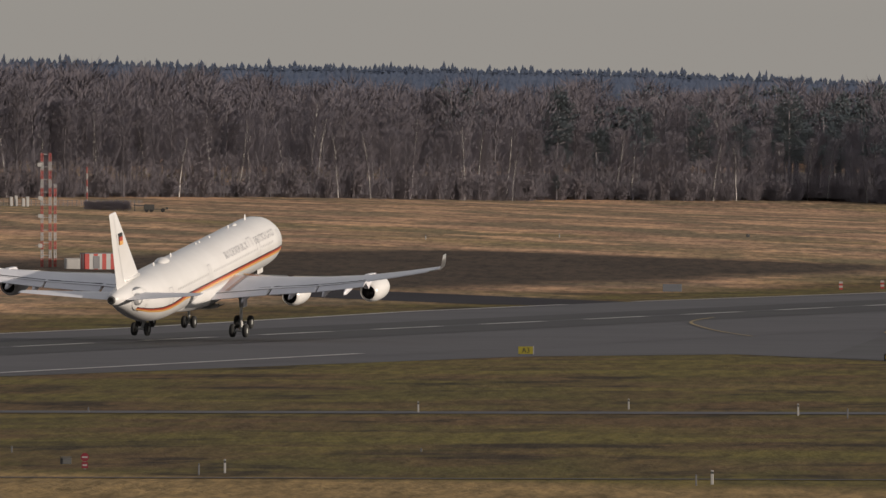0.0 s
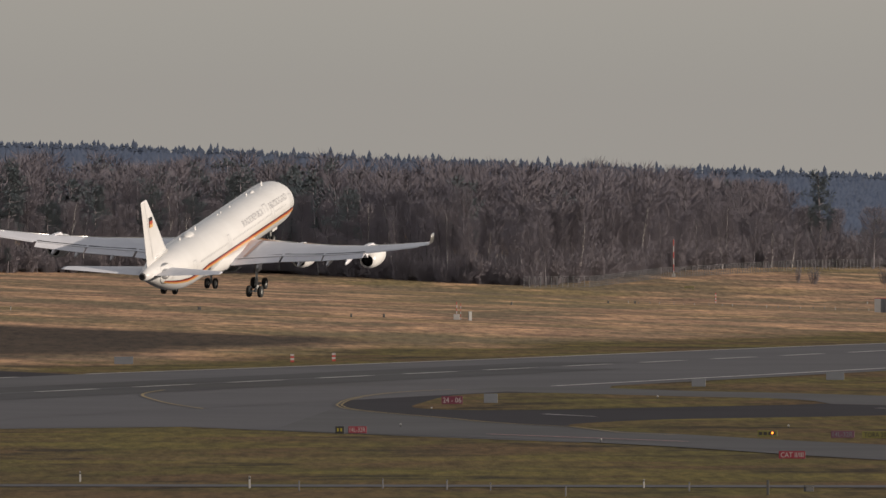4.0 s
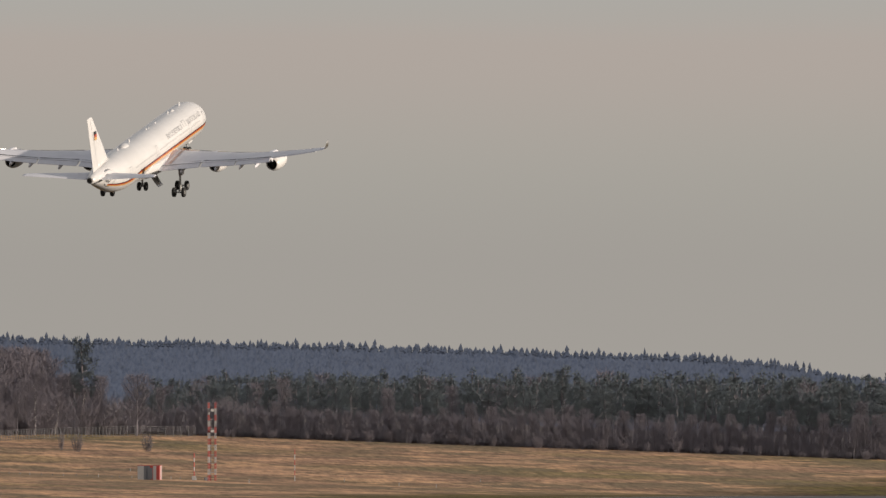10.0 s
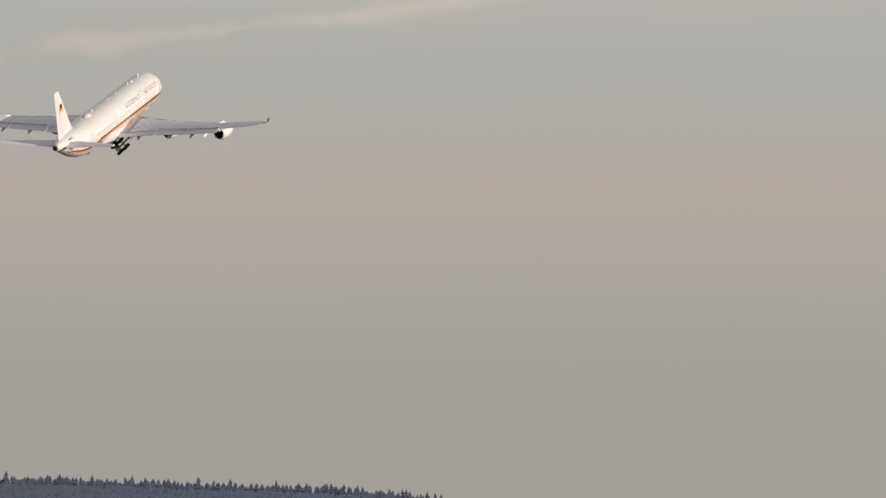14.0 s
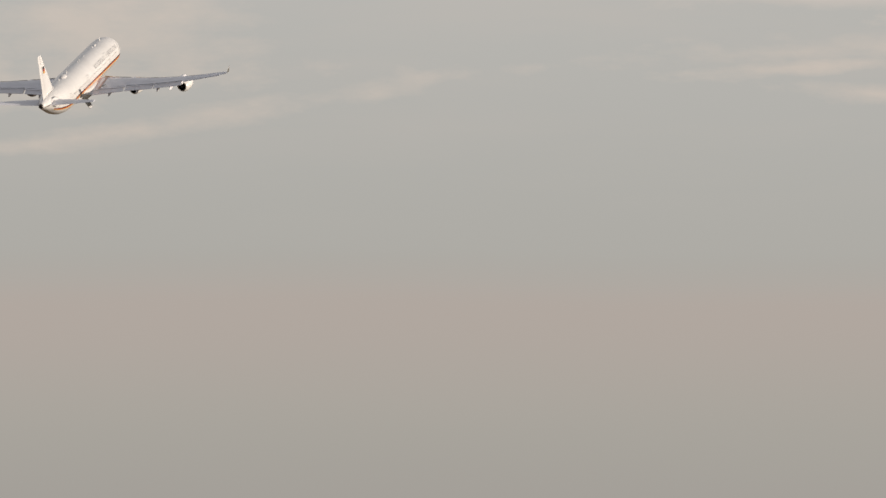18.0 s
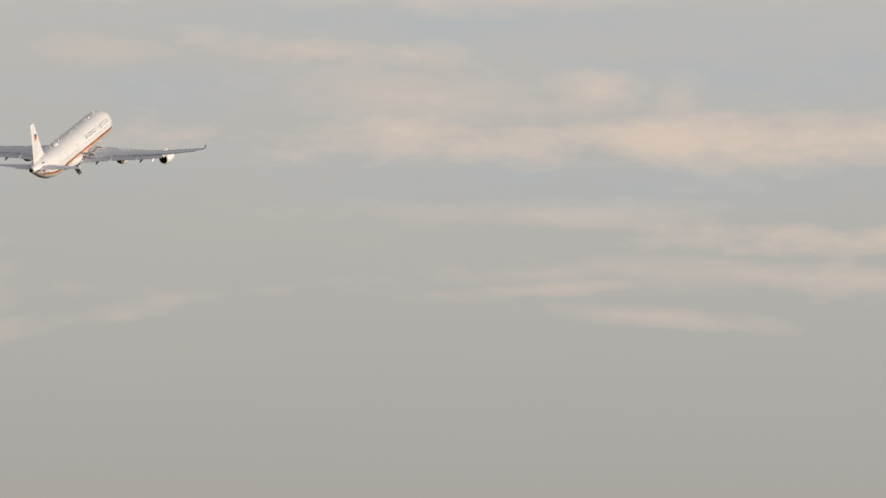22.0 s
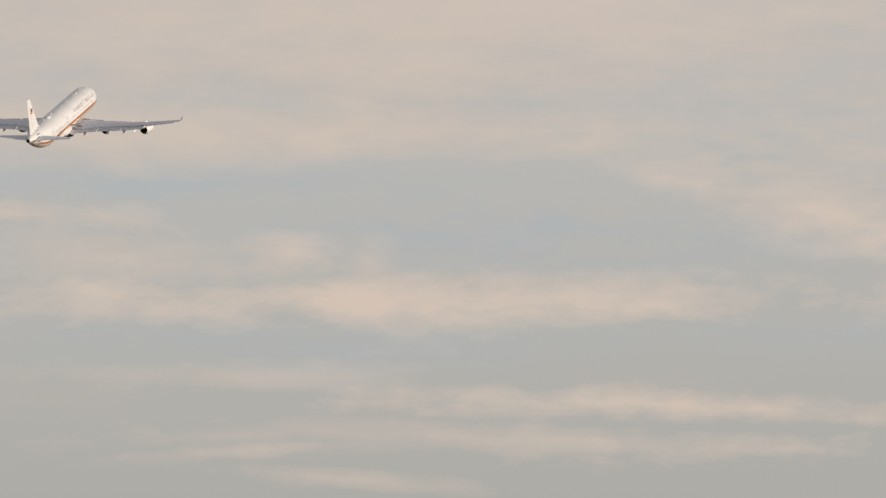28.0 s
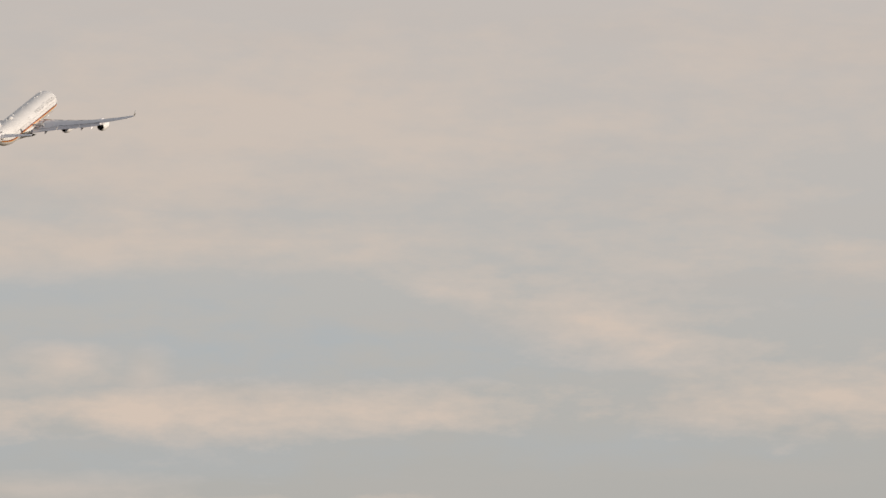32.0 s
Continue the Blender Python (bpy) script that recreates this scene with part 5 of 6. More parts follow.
def board(name, x, y, w, h, mat, label, text=None, text_mat=None, frame_mat=None, category="sign", legs=2, lift=0.12, depth=0.12, bars=None, turn=0.0, group="airfield signs"):
    """A low airfield sign: box, lettering and short legs."""
    ob = tagged(new(name), label, category, group)
    ob.matrix_basis = facing(x, y, turn)
    bm = bmesh.new()
    box(bm, 0, 0, lift + h / 2, w, depth, h)
    bmesh.ops.bevel(bm, geom=bm.edges[:], offset=0.02, segments=1, affect="EDGES")
    part("panel", bm, mat, ob)
    for i in range(legs):
        bm = bmesh.new()
        o = (i / max(1, legs - 1) - 0.5) * w * 0.8 if legs > 1 else 0
        tube(bm, (o, 0, -0.1), (o, 0, lift + 0.02), 0.035, 0.035, 8)
        part("leg", bm, M_POST_D, ob)
    if text:
        size = h * 0.95

        def place(u, v, total):
            k = min(1.0, w * 0.86 / total)
            return Vector(((u - total / 2) * k, -depth / 2 - 0.012, lift + h * 0.18 + v))
        lettering("lettering", text, size, text_mat, ob, place)
    for i, (o, bw) in enumerate(bars or ()):
        bm = bmesh.new()
        box(bm, o, -depth / 2 - 0.01, lift + h / 2, bw, 0.012, h * 0.5)
        part("lettering_bar", bm, text_mat, ob)
    return ob


a3 = board("direction_sign", -31.6, 1747, 1.45, 0.74, M_SIGN_Y, "yellow airfield sign lettered A3 in black", "A3", M_BLACK)
bm = bmesh.new()
box(bm, 0.77, 0, 0.5, 0.08, 0.14, 0.82)
part("end_frame", bm, M_POST_W, a3)
board("sign_back", -23.1, 2345, 2.5, 1.0, M_SIGN_GREY, "blank grey rear of an airfield sign", legs=3)
board("runway_sign", 5.6, 1703.5, 1.75, 0.66, M_SIGN_R, "red runway sign lettered 14L-32R in white", "14L-32R", M_SIGN_W)
board("location_sign", 3.9, 1703.5, 0.86, 0.66, M_BLACK, "small black location sign with yellow bars", None, M_SIGN_Y, bars=((-0.18, 0.16), (0.14, 0.16)))
board("runway_sign", 16.6, 1930, 2.3, 0.85, M_SIGN_M, "red runway sign lettered 24-06 in white", "24 - 06", M_SIGN_W)
board("sign_back", 20.9, 1940.5, 1.5, 1.0, M_SIGN_GREY, "blank grey rear of an airfield sign")
board("category_sign", 42.9, 1548.5, 2.3, 0.66, M_SIGN_R, "red holding point sign lettered CAT II/III", "CAT II/III", M_SIGN_W)
board("direction_sign", 44.3, 1683, 1.9, 0.6, M_SIGN_YD, "dull yellow airfield sign with dark bars", None, M_BLACK, bars=((-0.65, 0.3), (-0.2, 0.3), (0.25, 0.3), (0.65, 0.25)))
board("runway_sign", 51.2, 1675.7, 2.2, 0.66, M_SIGN_P, "dull red runway sign lettered 14L-32R", "14L-32R", M_SIGN_GREY)
board("distance_sign", 54.4, 1672, 3.0, 0.68, M_SIGN_YD, "dull yellow distance sign lettered TORA 2070", "TORA 2070", M_BLACK, legs=3)
board("sign_back", 47.1, 2098, 1.65, 0.95, M_SIGN_GREY, "blank grey rear of an airfield sign")
board("sign_back", 65.4, 2171, 2.2, 1.0, M_SIGN_GREY, "blank grey rear of an airfield sign", legs=3)
board("direction_sign", 97.5, 2326, 1.6, 0.6, M_SIGN_YD, "dull yellow airfield sign with dark bars", None, M_BLACK, bars=((-0.4, 0.3), (0.1, 0.3)))

# amber guard light beside the taxiway
lampob = tagged(new("guard_light"), "amber runway guard light on a short stand", "light")
lampob.matrix_basis = facing(44.7, 1681)
bm = bmesh.new()
tube(bm, (0, 0, -0.1), (0, 0, 0.35), 0.05, 0.05, 8)
box(bm, 0, 0.03, 0.5, 0.4, 0.2, 0.36)
part("housing", bm, M_POST_D, lampob)
bm = bmesh.new()
bmesh.ops.create_icosphere(bm, subdivisions=2, radius=0.11, matrix=Matrix.Translation((0, -0.12, 0.5)))
part("lens", bm, M_AMBER, lampob, "glowing amber lens", smooth=True)


def stripe_post(x, y, w, h, label="red and white striped edge marker board"):
    ob = tagged(new("edge_marker"), label, "marker", "striped edge markers")
    ob.matrix_basis = facing(x, y)
    for i in range(4):
        bm = bmesh.new()
        box(bm, 0, 0, h * (i + 0.5) / 4, w, 0.12, h / 4 - 0.004)
        part("band", bm, (M_MAST_R, M_POST_W)[i % 2], ob)


stripe_post(-0.9, 2392, 0.5, 1.1)
stripe_post(4.7, 2407, 0.5, 1.1)


def marker(x, y, w, h, mat, label, cap=True):
    ob = tagged(new("marker_post"), label, "post", "marker posts")
    ob.matrix_basis = facing(x, y)
    bm = bmesh.new()
    box(bm, 0, 0, h / 2 - 0.05, w, w * 0.8, h + 0.1)
    bmesh.ops.bevel(bm, geom=bm.edges[:], offset=w * 0.12, segments=1, affect="EDGES")
    part("post", bm, mat, ob)
    if cap:
        bm = bmesh.new()
        box(bm, 0, 0, h * 0.82, w * 1.06, w * 0.86, h * 0.14)
        part("band", bm, M_POST_D if mat is M_POST_W else M_POST_W, ob)


for x, y, w, h in ((-41.2, 1177, 0.14, 0.92), (-8.7, 1143.5, 0.18, 0.93), (-34.1, 1413.5, 0.12, 0.9), (-17.6, 1431, 0.13, 0.85), (-3.9, 1402.5, 0.14, 0.95), (27.2, 1404, 0.12, 0.7), (77.6, 2209.5, 0.35, 1.05), (83, 2229.5, 0.35, 1.05)):
    marker(x, y, w, h, M_POST_W, "white marker post with a dark band in the turf")
for x, y, w, h in ((-42.7, 1171, 0.09, 0.74), (-9.7, 1140, 0.09, 0.72), (0, 1390, 0.09, 0.8), (6.6, 1401, 0.1, 0.8), (11.6, 1396, 0.1, 0.8), (15, 1393.5, 0.1, 0.62), (-60.2, 1410.5, 0.1, 0.45), (-58.6, 1247, 0.1, 0.45), (20.5, 1368, 0.1, 0.75),
                   (30.5, 1391, 0.1, 0.7), (-30, 1252, 0.12, 0.25)):
    marker(x, y, w, h, M_FENCE, "thin grey marker post in the turf", cap=False)
for x, y, h in ((36.2, 1374, 1.15), (23.0, 1305, 0.42)):
    marker(x, y, 0.2, h, M_POST_D, "dark marker post beside the service road", cap=False)


def road_sign(x, y, kind):
    ob = tagged(new("road_sign"), {"stop": "red and white octagonal sign on a post", "disc": "dark round sign seen on a post", "square": "small dark square sign"}[kind], "sign", "road signs")
    ob.matrix_basis = facing(x, y)
    bm = bmesh.new()
    tube(bm, (0, 0.03, -0.1), (0, 0.03, 0.75), 0.03, 0.03, 8)
    part("post", bm, M_FENCE, ob)
    r, n, z = (0.29, 8, 0.85) if kind == "stop" else (0.30, 20, 0.88) if kind == "disc" else (0.3, 4, 0.55)
    turn = math.pi / 8 if kind == "stop" else math.pi / 4
    bm = bmesh.new()
    loft(bm, [[Vector((r * math.cos(turn + 2 * math.pi * i / n), y0, z + r * math.sin(turn + 2 * math.pi * i / n))) for i in range(n)] for y0 in (0.0, -0.04)])
    part("plate", bm, M_SIGN_R if kind == "stop" else M_POST_D, ob)
    if kind == "stop":
        bm = bmesh.new()
        box(bm, 0, -0.048, z, 0.38, 0.012, 0.10)
        part("lettering_bar", bm, M_SIGN_W, ob)
        bm = bmesh.new()
        box(bm, 0, -0.01, 0.32, 0.42, 0.03, 0.40)
        part("lower_plate", bm, M_SIGN_R, ob)
        bm = bmesh.new()
        box(bm, 0, -0.03, 0.32, 0.30, 0.012, 0.10)
        part("lettering_bar", bm, M_SIGN_W, ob)


road_sign(-50.9, 1187, "stop")
road_sign(46.8, 1408, "disc")
road_sign(55.0, 1426, "square")


def cabinet(x, y, w, h, d, mat, label, name="equipment_box", category="box"):
    ob = tagged(new(name), label, category, "field boxes")
    ob.matrix_basis = facing(x, y, 12)
    bm = bmesh.new()
    box(bm, 0, 0, h / 2 - 0.05, w, d, h + 0.1)
    bmesh.ops.bevel(bm, geom=bm.edges[:], offset=0.03, segments=1, affect="EDGES")
    part("body", bm, mat, ob)
    bm = bmesh.new()
    box(bm, 0, -d / 2 - 0.012, h * 0.5, w * 0.8, 0.02, h * 0.8)
    part("door", bm, mat, ob)
    bm = bmesh.new()
    box(bm, 0, 0, h + 0.06, w * 1.08, d * 1.08, 0.05)
    part("lid", bm, mat, ob)


cabinet(-53.0, 1206, 0.68, 0.42, 0.5, M_POST_D, "low black cabinet in the grass")
cabinet(39.8, 1389.5, 0.7, 0.4, 0.5, M_POST_D, "low dark cabinet beside the road")
cabinet(28.0, 2912.9, 0.5, 1.4, 0.5, M_POST_W, "white equipment cabinet in the dry grass")
cabinet(-104.2, 2390.2, 1.85, 1.35, 1.5, M_POST_W, "white equipment cabinet beside the container")
cabinet(124.5, 3437.2, 0.9, 0.5, 0.6, M_FENCE, "grey junction box near the mast foot")
cabinet(-16.4, 2930.5, 0.5, 0.45, 0.5, M_POST_D, "small dark field box in the dry grass")
for px, py in ((8.5, 2901.0), (13.9, 2914.5), (38.4, 3217.3), (58.1, 3344.0), (63.6, 3369.4)):
    cabinet(px, py, 0.3, 0.5, 0.3, M_POST_D, "small dark field box in the dry grass")


def lattice(x, y, height, legs, label, turn=10.0, extra=None):
    """A pair of painted lattice posts with cross ties; bands of red and white up each post."""
    ob = tagged(new("lattice_mast"), label, "mast", "instrument masts")
    ob.matrix_basis = facing(x, y, turn)
    band = height / 13
    for lx, ly, top in legs:
        k = 0
        z = 0.0
        while z < top - 0.01:
            z1 = min(top, z + band)
            bm = bmesh.new()
            w = 0.13
            for a, b in ((-1, -1), (1, -1), (1, 1), (-1, 1)):
                tube(bm, (lx + a * w, ly + b * w, z), (lx + a * w, ly + b * w, z1), 0.042, 0.042, 5)
            steps = max(1, round((z1 - z) / 0.5))
            for s in range(steps):
                za, zb = z + (z1 - z) * s / steps, z + (z1 - z) * (s + 1) / steps
                for (a, b), (c, d) in (((-1, -1), (1, -1)), ((1, -1), (1, 1)), ((1, 1), (-1, 1)), ((-1, 1), (-1, -1))):
                    tube(bm, (lx + a * w, ly + b * w, za), (lx + c * w, ly + d * w, zb), 0.028, 0.028, 4)
            part("mast_section", bm, (M_MAST_R, M_MAST_W)[k % 2], ob)
            k += 1
            z = z1
    (ax, ay, at), (bx, by, bt) = legs[:2]
    z = 1.6
    while z < min(at, bt):
        bm = bmesh.new()
        tube(bm, (ax, ay, z), (bx, by, z), 0.04, 0.04, 5)
        part("tie", bm, M_MAST_W, ob)
        z += 1.7
    for lx, lz in extra or ():
        bm = bmesh.new()
        box(bm, lx, -0.4, lz, 0.55, 0.3, 0.5)
        tube(bm, (lx - 0.6, -0.4, lz), (lx + 0.6, -0.4, lz), 0.04, 0.04, 6)
        part("aerial", bm, M_POST_W, ob)
    return ob


lattice(-108.0, 2395.6, 15.4, [(-0.5, 0, 15.4), (0.6, 0, 15.4), (1.4, 0.6, 11.2)], "tall red and white lattice glide path mast", extra=((-0.8, 2.9), (-0.8, 6.9), (-0.8, 9.3), (-0.9, 13.8)))
lattice(125.2, 3428.7, 15.1, [(-0.62, 0, 15.1), (0.7, 0, 15.1), (-0.22, 0.5, 12.2)], "red and white twin lattice mast in dry grass", extra=((0.0, 13.6), (0.0, 9.6)))


def banded_pole(x, y, h, r, label, base=None):
    ob = tagged(new("striped_pole"), label, "pole", "striped poles")
    ob.matrix_basis = facing(x, y)
    n = 6
    for i in range(n):
        bm = bmesh.new()
        tube(bm, (0, 0, h * i / n - (0.1 if i == 0 else 0)), (0, 0, h * (i + 1) / n), r, r, 8)
        part("pole_section", bm, (M_MAST_W, M_MAST_R)[i % 2], ob)
    if base:
        bm = bmesh.new()
        box(bm, 0, -0.05, base / 2, base * 1.1, base * 0.8, base)
        bmesh.ops.bevel(bm, geom=bm.edges[:], offset=0.04, segments=1, affect="EDGES")
        part("base_box", bm, M_POST_W, ob)


banded_pole(121.7, 3426.3, 5.2, 0.10, "red and white pole over a white base box", 0.8)
banded_pole(146.0, 3545.5, 6.3, 0.08, "slim red and white monitor pole")
banded_pole(-130.1, 3042.7, 6.6, 0.09, "slim red and white monitor pole")
banded_pole(80.7, 3834.7, 8.0, 0.10, "slim red and white pole by the fence", 0.7)
banded_pole(82.4, 3520.0, 2.0, 0.10, "short red and white pole")
banded_pole(25.8, 2914.9, 2.9, 0.07, "short red and white pole", 0.9)
banded_pole(26.5, 2916.9, 2.7, 0.05, "short red and white pole")


def striped_hut(x, y, w, h, d, label, turn, name="equipment_container", front_white=False):
    """A steel container painted in red and white upright bands, with a door and a flat roof."""
    ob = tagged(new(name), label, "container", "striped containers")
    ob.matrix_basis = facing(x, y, turn)
    bm = bmesh.new()
    box(bm, 0, 0, h / 2, w - 0.06, d - 0.06, h - 0.05)
    part("shell", bm, M_POST_W, ob)
    n = 7
    for i in range(n):
        bm = bmesh.new()
        box(bm, -w / 2 + w * (i + 0.5) / n, -d / 2 + 0.01, h / 2, w / n - 0.004, 0.05, h)
        plain = front_white and i in (0, 1, 2, 3, 5)
        part("wall_panel", bm, (M_SIGN_GREY if i in (2, 3) else M_MAST_W) if plain else M_MAST_R if front_white else (M_MAST_R, M_MAST_W)[i % 2], ob)
    for i in range(4):
        for sx in (-1, 1):
            bm = bmesh.new()
            box(bm, sx * (w / 2 - 0.01), -d / 2 + 0.06 + (d - 0.1) * (i + 0.5) / 4, h / 2, 0.05, (d - 0.1) / 4 - 0.004, h)
            part("wall_panel", bm, (M_MAST_R, M_MAST_W)[i % 2], ob)
    bm = bmesh.new()
    box(bm, 0, 0, h + 0.05, w + 0.1, d + 0.1, 0.1)
    bmesh.ops.bevel(bm, geom=bm.edges[:], offset=0.03, segments=1, affect="EDGES")
    part("roof", bm, M_MAST_R if front_white else M_FENCE, ob)
    bm = bmesh.new()
    box(bm, (0.08 if front_white else -0.12) * w, -d / 2 - 0.03, h * 0.45, 0.9, 0.05, h * 0.82)
    part("door", bm, M_SIGN_GREY if front_white else M_FENCE, ob)


striped_hut(-100.9, 2392.9, 4.2, 2.1, 2.2, "red and white striped steel equipment container", 18)
striped_hut(111.8, 3385.7, 4.2, 2.65, 3.0, "red hut with pale front panels in dry grass", -9, "equipment_hut", True)

# old dark trailer and clipped hedge on the far edge
trailer = tagged(new("trailer"), "dark flat trailer parked at the field's edge", "trailer")
trailer.matrix_basis = facing(-115.8, 2977.2)
bm = bmesh.new()
box(bm, -1.1, 0, 0.85, 1.8, 1.6, 0.95)
bmesh.ops.bevel(bm, geom=bm.edges[:], offset=0.08, segments=2, affect="EDGES")
part("body", bm, M_POST_D, trailer)
bm = bmesh.new()
box(bm, 0.9, 0, 0.55, 2.4, 1.4, 0.15)
box(bm, 1.9, 0, 0.72, 0.3, 1.2, 0.25)
part("bed", bm, M_POST_D, trailer)
for ox in (-1.5, -0.7, 1.2):
    bm = bmesh.new()
    tube(bm, (ox, -0.75, 0.35), (ox, -0.5, 0.35), 0.35, 0.35, 14)
    part("wheel", bm, M_TYRE, trailer)
hb = Bits()
for _ in range(900):
    hb.clump(Vector((random.uniform(-3.8, 3.8), random.uniform(-0.6, 0.6), random.uniform(0.1, 1.35))), 0.30, 10, 0.05)
hedge = new("hedge", hb.mesh("hedge", M_BRUSH))
hedge.matrix_basis = facing(-124.2, 2985.4)
tagged(hedge, "dense dark clipped hedge in dry grass", "hedge")
gate = tagged(new("barrier_frame"), "low dark wooden barrier frame beside the hedge", "barrier")
gate.matrix_basis = facing(-118.6, 2985)
for o in (-1.0, 0.9):
    bm = bmesh.new()
    box(bm, o, 0, 0.55, 0.14, 0.14, 1.3)
    part("post", bm, M_POST_D, gate)
bm = bmesh.new()
box(bm, 0, -0.09, 0.95, 2.4, 0.06, 0.16)
part("rail", bm, M_POST_D, gate)
for ox, oy, hh in ((-140.6, 2990, 1.5), (-139.9, 2992, 1.7), (-138.6, 2991, 1.35), (-138.0, 2993, 1.6)):
    cabinet(ox, oy, 0.5, hh, 0.5, M_POST_W, "white equipment cabinet at the field's edge")
bench = tagged(new("low_barrier"), "low pale wooden barrier in the grass", "barrier")
bench.matrix_basis = facing(80.6, 3677.1)
bm = bmesh.new()
box(bm, 0, 0, 0.7, 2.0, 0.12, 0.22)
part("rail", bm, M_SIGN_YD, bench)
for o in (-0.8, 0.8):
    bm = bmesh.new()
    box(bm, o, 0, 0.3, 0.1, 0.1, 0.8)
    part("leg", bm, M_SIGN_YD, bench)


def fence(points, height, step, label):
    """A chain-link perimeter fence: posts, rails and a wire mesh of thin strands."""
    ob = tagged(new("perimeter_fence"), label, "fence")
    for (x0, y0), (x1, y1) in zip(points, points[1:]):
        n = max(1, round(math.hypot(x1 - x0, y1 - y0) / step))
        for i in range(n):
            f, g = i / n, (i + 1) / n
            xa, ya, xb, yb = x0 + (x1 - x0) * f, y0 + (y1 - y0) * f, x0 + (x1 - x0) * g, y0 + (y1 - y0) * g
            za, zb = land(xa, ya), land(xb, yb)
            bm = bmesh.new()
            tube(bm, (xa, ya, za - 0.1), (xa, ya, za + height), 0.05, 0.05, 6)
            part("post", bm, M_FENCE, ob)
            bm = bmesh.new()
            for k in range(6):
                z = height * (0.08 + 0.18 * k)
                tube(bm, (xa, ya, za + z), (xb, yb, zb + z), 0.013, 0.013, 3, caps=False)
            m = max(2, int(math.hypot(xb - xa, yb - ya) / 0.45))
            for k in range(1, m):
                q = k / m
                tube(bm, (xa + (xb - xa) * q, ya + (yb - ya) * q, za + (zb - za) * q), (xa + (xb - xa) * q, ya + (yb - ya) * q, za + (zb - za) * q + height * 0.98), 0.011, 0.011, 3, caps=False)
            part("mesh_panel", bm, M_FENCE, ob)


fence([(46, 3640), (60, 3672), (77.5, 3809.7), (96.8, 3907.3), (110.4, 3969.5), (127.9, 4026.5), (144.2, 4047.4)], 2.3, 3.0, "grey chain-link perimeter fence before the wood")
fence([(-157.0, 2934.8), (-121.1, 3059.1)], 1.1, 2.4, "low grey fence at the field's edge")

# rows of low stakes in the far field
for i in range(26):
    x = 62 + i * 2.3 + random.uniform(-0.5, 0.5)
    y = 3370 + i * 3.0 + random.uniform(-6, 6)
    marker(x, y, 0.1, random.uniform(0.35, 0.6), M_POST_W if i % 3 == 0 else M_FENCE, "short stake in the dry grass", cap=False)
for x, y in ((114.5, 3585.7), (131.0, 3392.5), (156.3, 3554.6), (164.3, 3492.1), (185.8, 3598.2), (-86.8, 2654.1), (-45.9, 2834.6), (-65.4, 2758.7), (169.8, 3454.8), (60, 1650), (70, 2100), (88, 2120)):
    marker(x, y, 0.14, 0.7, M_POST_W, "white marker post with a dark band in the grass")
# taxiway edge lights
for x, y in ((14, 1880), (48, 1745), (60, 1700), (28, 1650), (75, 1960), (86, 1990), (95, 2005), (40, 1985), (10, 1752), (72, 1570), (56, 1640)):
    ob = tagged(new("edge_light"), "small stemmed taxiway edge light", "light", "taxiway edge lights")
    ob.matrix_basis = pose(x, y, land(x, y) + 0.05)
    bm = bmesh.new()
    tube(bm, (0, 0, 0), (0, 0, 0.22), 0.05, 0.05, 8)
    part("stem", bm, M_POST_D, ob)
    bm = bmesh.new()
    bmesh.ops.create_icosphere(bm, subdivisions=1, radius=0.11, matrix=Matrix.Translation((0, 0, 0.28)))
    part("lens", bm, M_POST_W, ob)


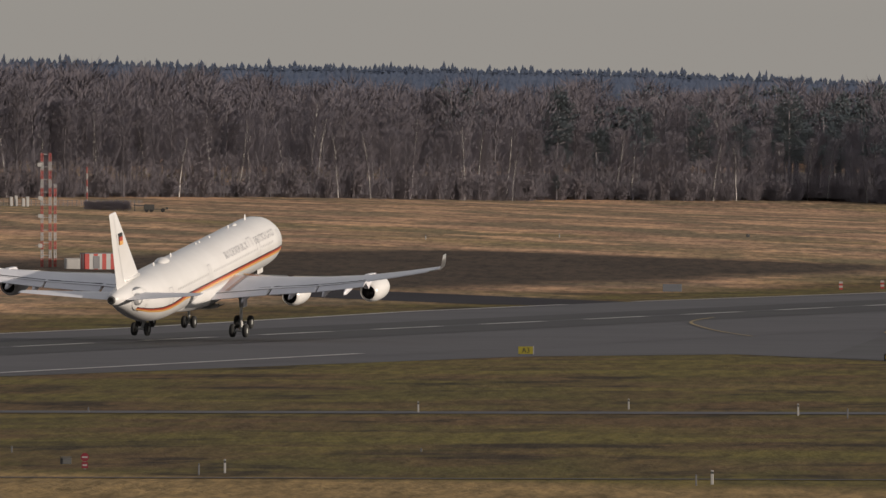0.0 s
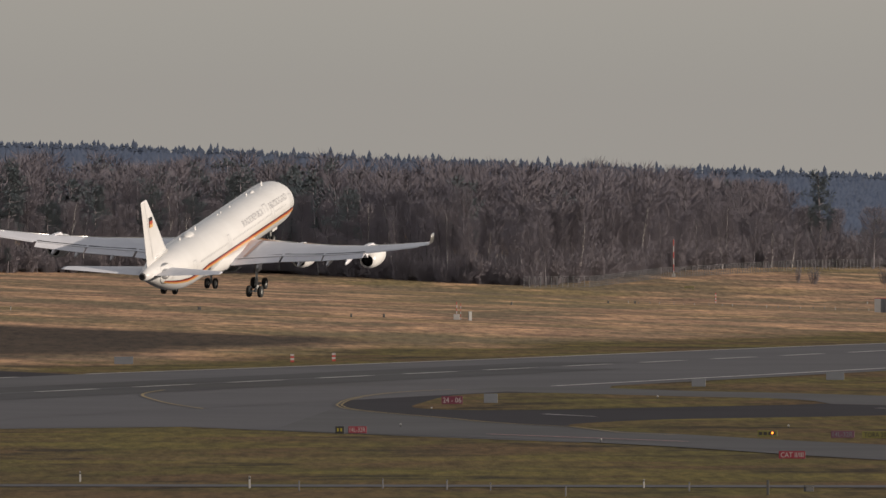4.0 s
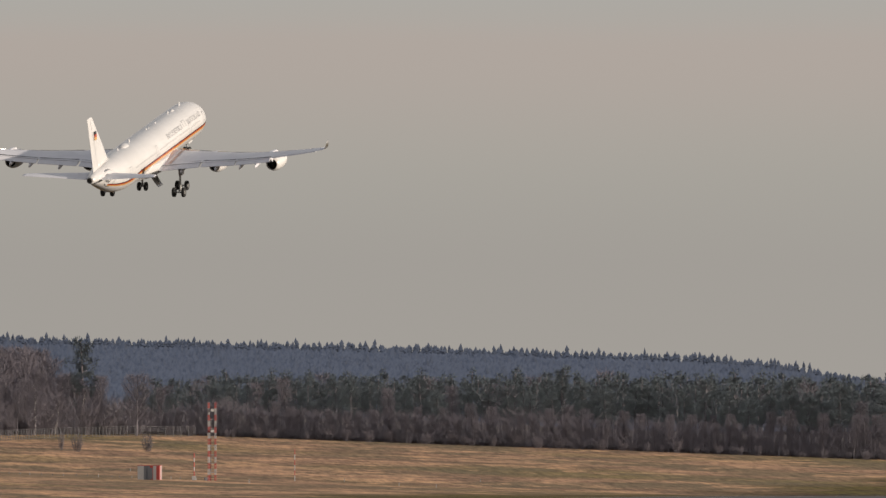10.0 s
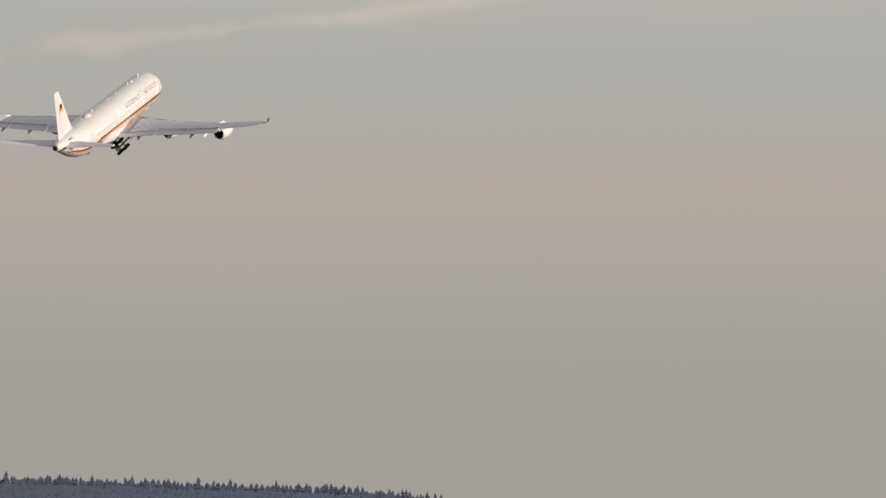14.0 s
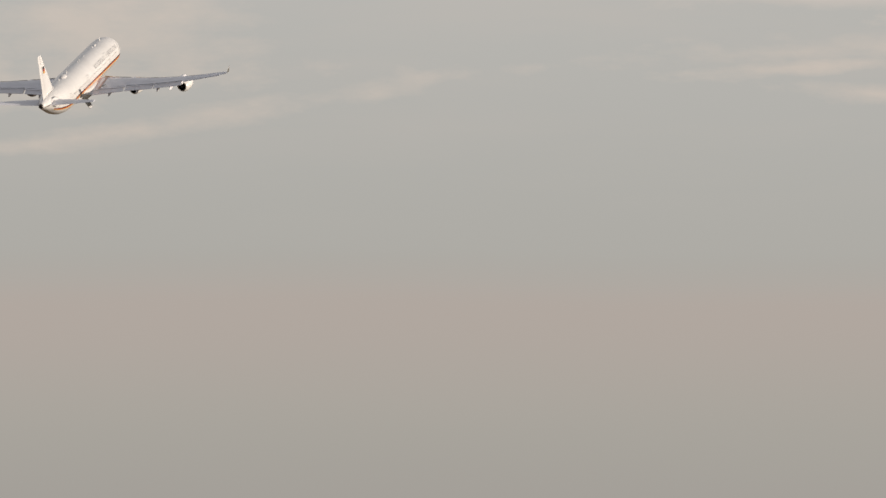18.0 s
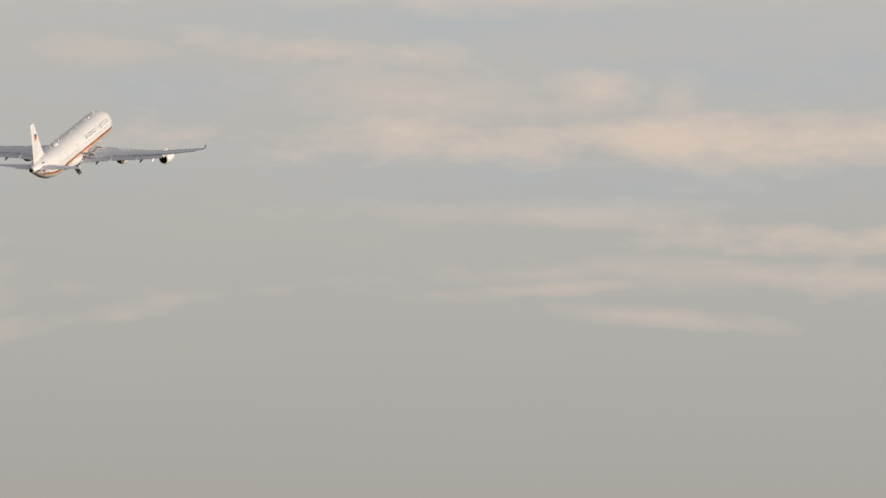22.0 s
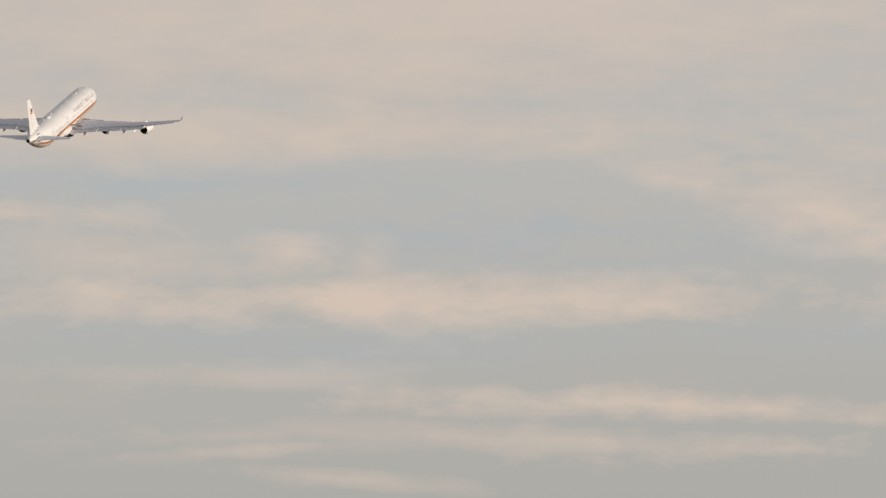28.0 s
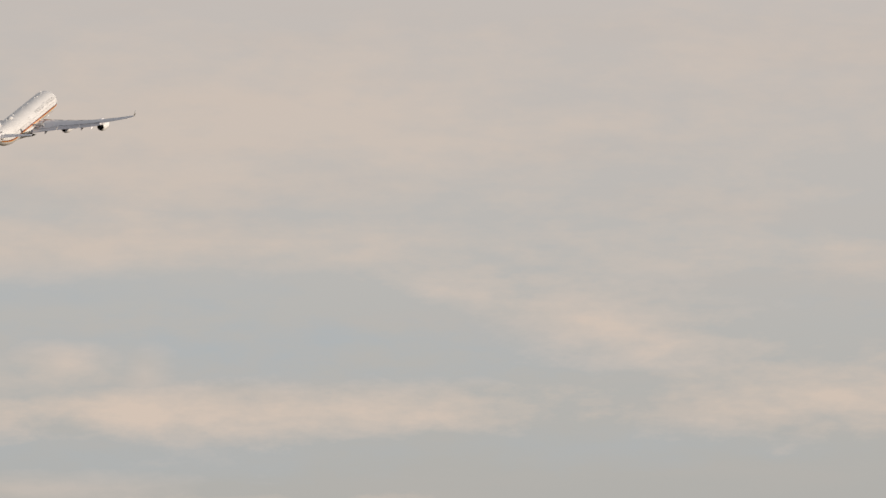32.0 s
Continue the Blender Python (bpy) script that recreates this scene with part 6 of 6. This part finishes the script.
FLIGHT = [
    (0, pose(-68.63, 1850.23, 7.06, 6.81, 0.74, -13.02)),
    (0.5, pose(-61.37, 1884.12, 7.40, 7.40, 0.86, -13.31)),
    (1, pose(-54.07, 1918.23, 7.74, 7.97, 0.99, -13.59)),
    (1.5, pose(-46.73, 1952.56, 8.53, 8.40, 1.12, -13.87)),
    (2, pose(-39.49, 1987.10, 9.65, 8.78, 1.25, -14.14)),
    (2.5, pose(-32.26, 2021.84, 10.86, 9.06, 1.38, -14.40)),
    (4.5, pose(-3.31, 2162.71, 17.72, 10.09, 1.90, -15.37)),
    (5, pose(4.10, 2198.36, 19.95, 10.25, 2.06, -15.62)),
    (5.5, pose(11.64, 2234.18, 22.38, 10.30, 2.31, -15.89)),
    (6, pose(19.31, 2270.15, 25.20, 10.29, 2.47, -16.09)),
    (6.5, pose(27.09, 2306.27, 27.97, 10.09, 2.21, -16.07)),
    (7, pose(35.10, 2342.51, 30.95, 9.85, 1.84, -15.97)),
    (7.5, pose(43.32, 2378.88, 34.17, 9.61, 1.47, -15.86)),
    (8, pose(51.50, 2415.38, 37.59, 9.41, 1.10, -15.75)),
    (8.5, pose(59.52, 2451.99, 40.56, 9.44, 0.78, -15.61)),
    (9, pose(67.49, 2488.70, 43.43, 9.59, 0.53, -15.57)),
    (9.5, pose(75.40, 2525.52, 46.27, 10.11, 0.58, -15.78)),
    (10, pose(83.36, 2562.43, 49.15, 10.61, 0.60, -16.06)),
    (10.5, pose(91.32, 2599.42, 52.12, 10.69, 0.26, -16.25)),
    (11, pose(99.08, 2636.50, 55.55, 10.72, -0.12, -16.40)),
    (11.5, pose(106.97, 2673.64, 59.24, 10.90, -0.26, -16.55)),
    (12, pose(114.83, 2710.85, 62.63, 11.09, -0.25, -16.67)),
    (12.5, pose(122.51, 2748.11, 66.48, 11.21, 0.11, -16.74)),
    (13, pose(130.33, 2785.42, 70.08, 11.34, 0.63, -16.84)),
    (13.5, pose(138.22, 2822.77, 73.78, 11.66, 1.47, -17.08)),
    (14, pose(146.11, 2860.14, 77.35, 11.97, 2.18, -17.26)),
    (14.5, pose(153.98, 2897.54, 80.67, 12.04, 2.04, -17.14)),
    (16.5, pose(187.54, 3047.08, 98.40, 12.13, 0.66, -16.19)),
    (17, pose(195.86, 3084.44, 102.79, 12.19, 0.23, -15.98)),
    (18, pose(212.60, 3159.08, 111.77, 12.67, -1.24, -15.75)),
    (19, pose(229.45, 3233.53, 120.93, 12.74, -1.11, -15.93)),
    (20, pose(246.36, 3307.75, 130.24, 12.22, 0.23, -16.34)),
    (21, pose(263.29, 3381.67, 139.64, 11.98, 1.58, -17.04)),
    (22, pose(280.22, 3455.23, 149.10, 12.41, 1.89, -17.62)),
    (23, pose(297.10, 3528.36, 158.56, 13.27, 3.10, -18.09)),
    (24, pose(313.93, 3601.01, 168.00, 13.22, 2.10, -17.83)),
    (25, pose(330.69, 3673.10, 177.39, 13.12, 0.18, -17.17)),
    (25.5, pose(339.04, 3708.92, 182.07, 13.14, 0.25, -17.18)),
    (27.5, pose(372.44, 3850.48, 200.68, 13.27, 1.52, -17.70)),
    (28, pose(380.83, 3885.39, 205.32, 13.28, 1.76, -17.90)),
    (29, pose(397.74, 3954.58, 214.63, 13.01, 1.60, -18.81)),
    (30, pose(414.97, 4022.85, 224.04, 12.70, 2.09, -19.49)),
    (30.5, pose(423.77, 4056.61, 228.81, 12.54, 2.70, -19.67)),
    (31, pose(432.72, 4090.11, 233.65, 12.45, 2.87, -19.74)),
    (31.5, pose(441.87, 4123.33, 238.57, 12.73, 1.29, -19.55)),
    (32, pose(451.24, 4156.26, 243.60, 13.00, -0.38, -19.33)),
]


def motions():
    walk(jet, FLIGHT)
    # legs swing inwards under the belly, the doors open before and close after
    for key, sgn in (("right", 1), ("left", -1)):
        leg = gear[key]
        x, y, z = leg.location
        walk(leg, [(0, pose(x, y, z)), (11.2, pose(x, y, z)), (12, pose(x, y, z, 0, sgn * 13, 0)), (13, pose(x, y, z, 0, sgn * 33, 0)), (14.5, pose(x, y, z, 0, sgn * 48, 0)), (17, pose(x, y, z, 0, sgn * 70, 0)),
                   (18.5, pose(x, y, z + 0.1, 0, sgn * 86, 0)), (20, pose(x - sgn * 0.2, y, z + 0.45, 0, sgn * 94, 0)), (32, pose(x - sgn * 0.2, y, z + 0.5, 0, sgn * 94, 0))])
        d = gear[key + "_door"]
        x, y, z = d.location
        walk(d, [(0, pose(x, y, z)), (7.0, pose(x, y, z)), (8.6, pose(x, y, z, 0, sgn * 62, 0)), (22.2, pose(x, y, z, 0, sgn * 62, 0)), (23.4, pose(x, y, z, 0, sgn * 15, 0)), (24, pose(x, y, z)), (32, pose(x, y, z))])
    leg = gear["centre"]
    x, y, z = leg.location
    walk(leg, [(0, pose(x, y, z)), (11.0, pose(x, y, z)), (12.2, pose(x, y, z + 0.2, 30, 0, 0)), (13.4, pose(x, y, z + 0.6, 80, 0, 0)), (32, pose(x, y, z + 0.5, 89, 0, 0))])
    leg = gear["nose"]
    x, y, z = leg.location
    walk(leg, [(0, pose(x, y, z)), (11.6, pose(x, y, z)), (13.0, pose(x, y, z + 0.3, 55, 0, 0)), (14.2, pose(x, y, z + 0.6, 85, 0, 0)), (32, pose(x, y, z + 0.6, 88, 0, 0))])


motions()
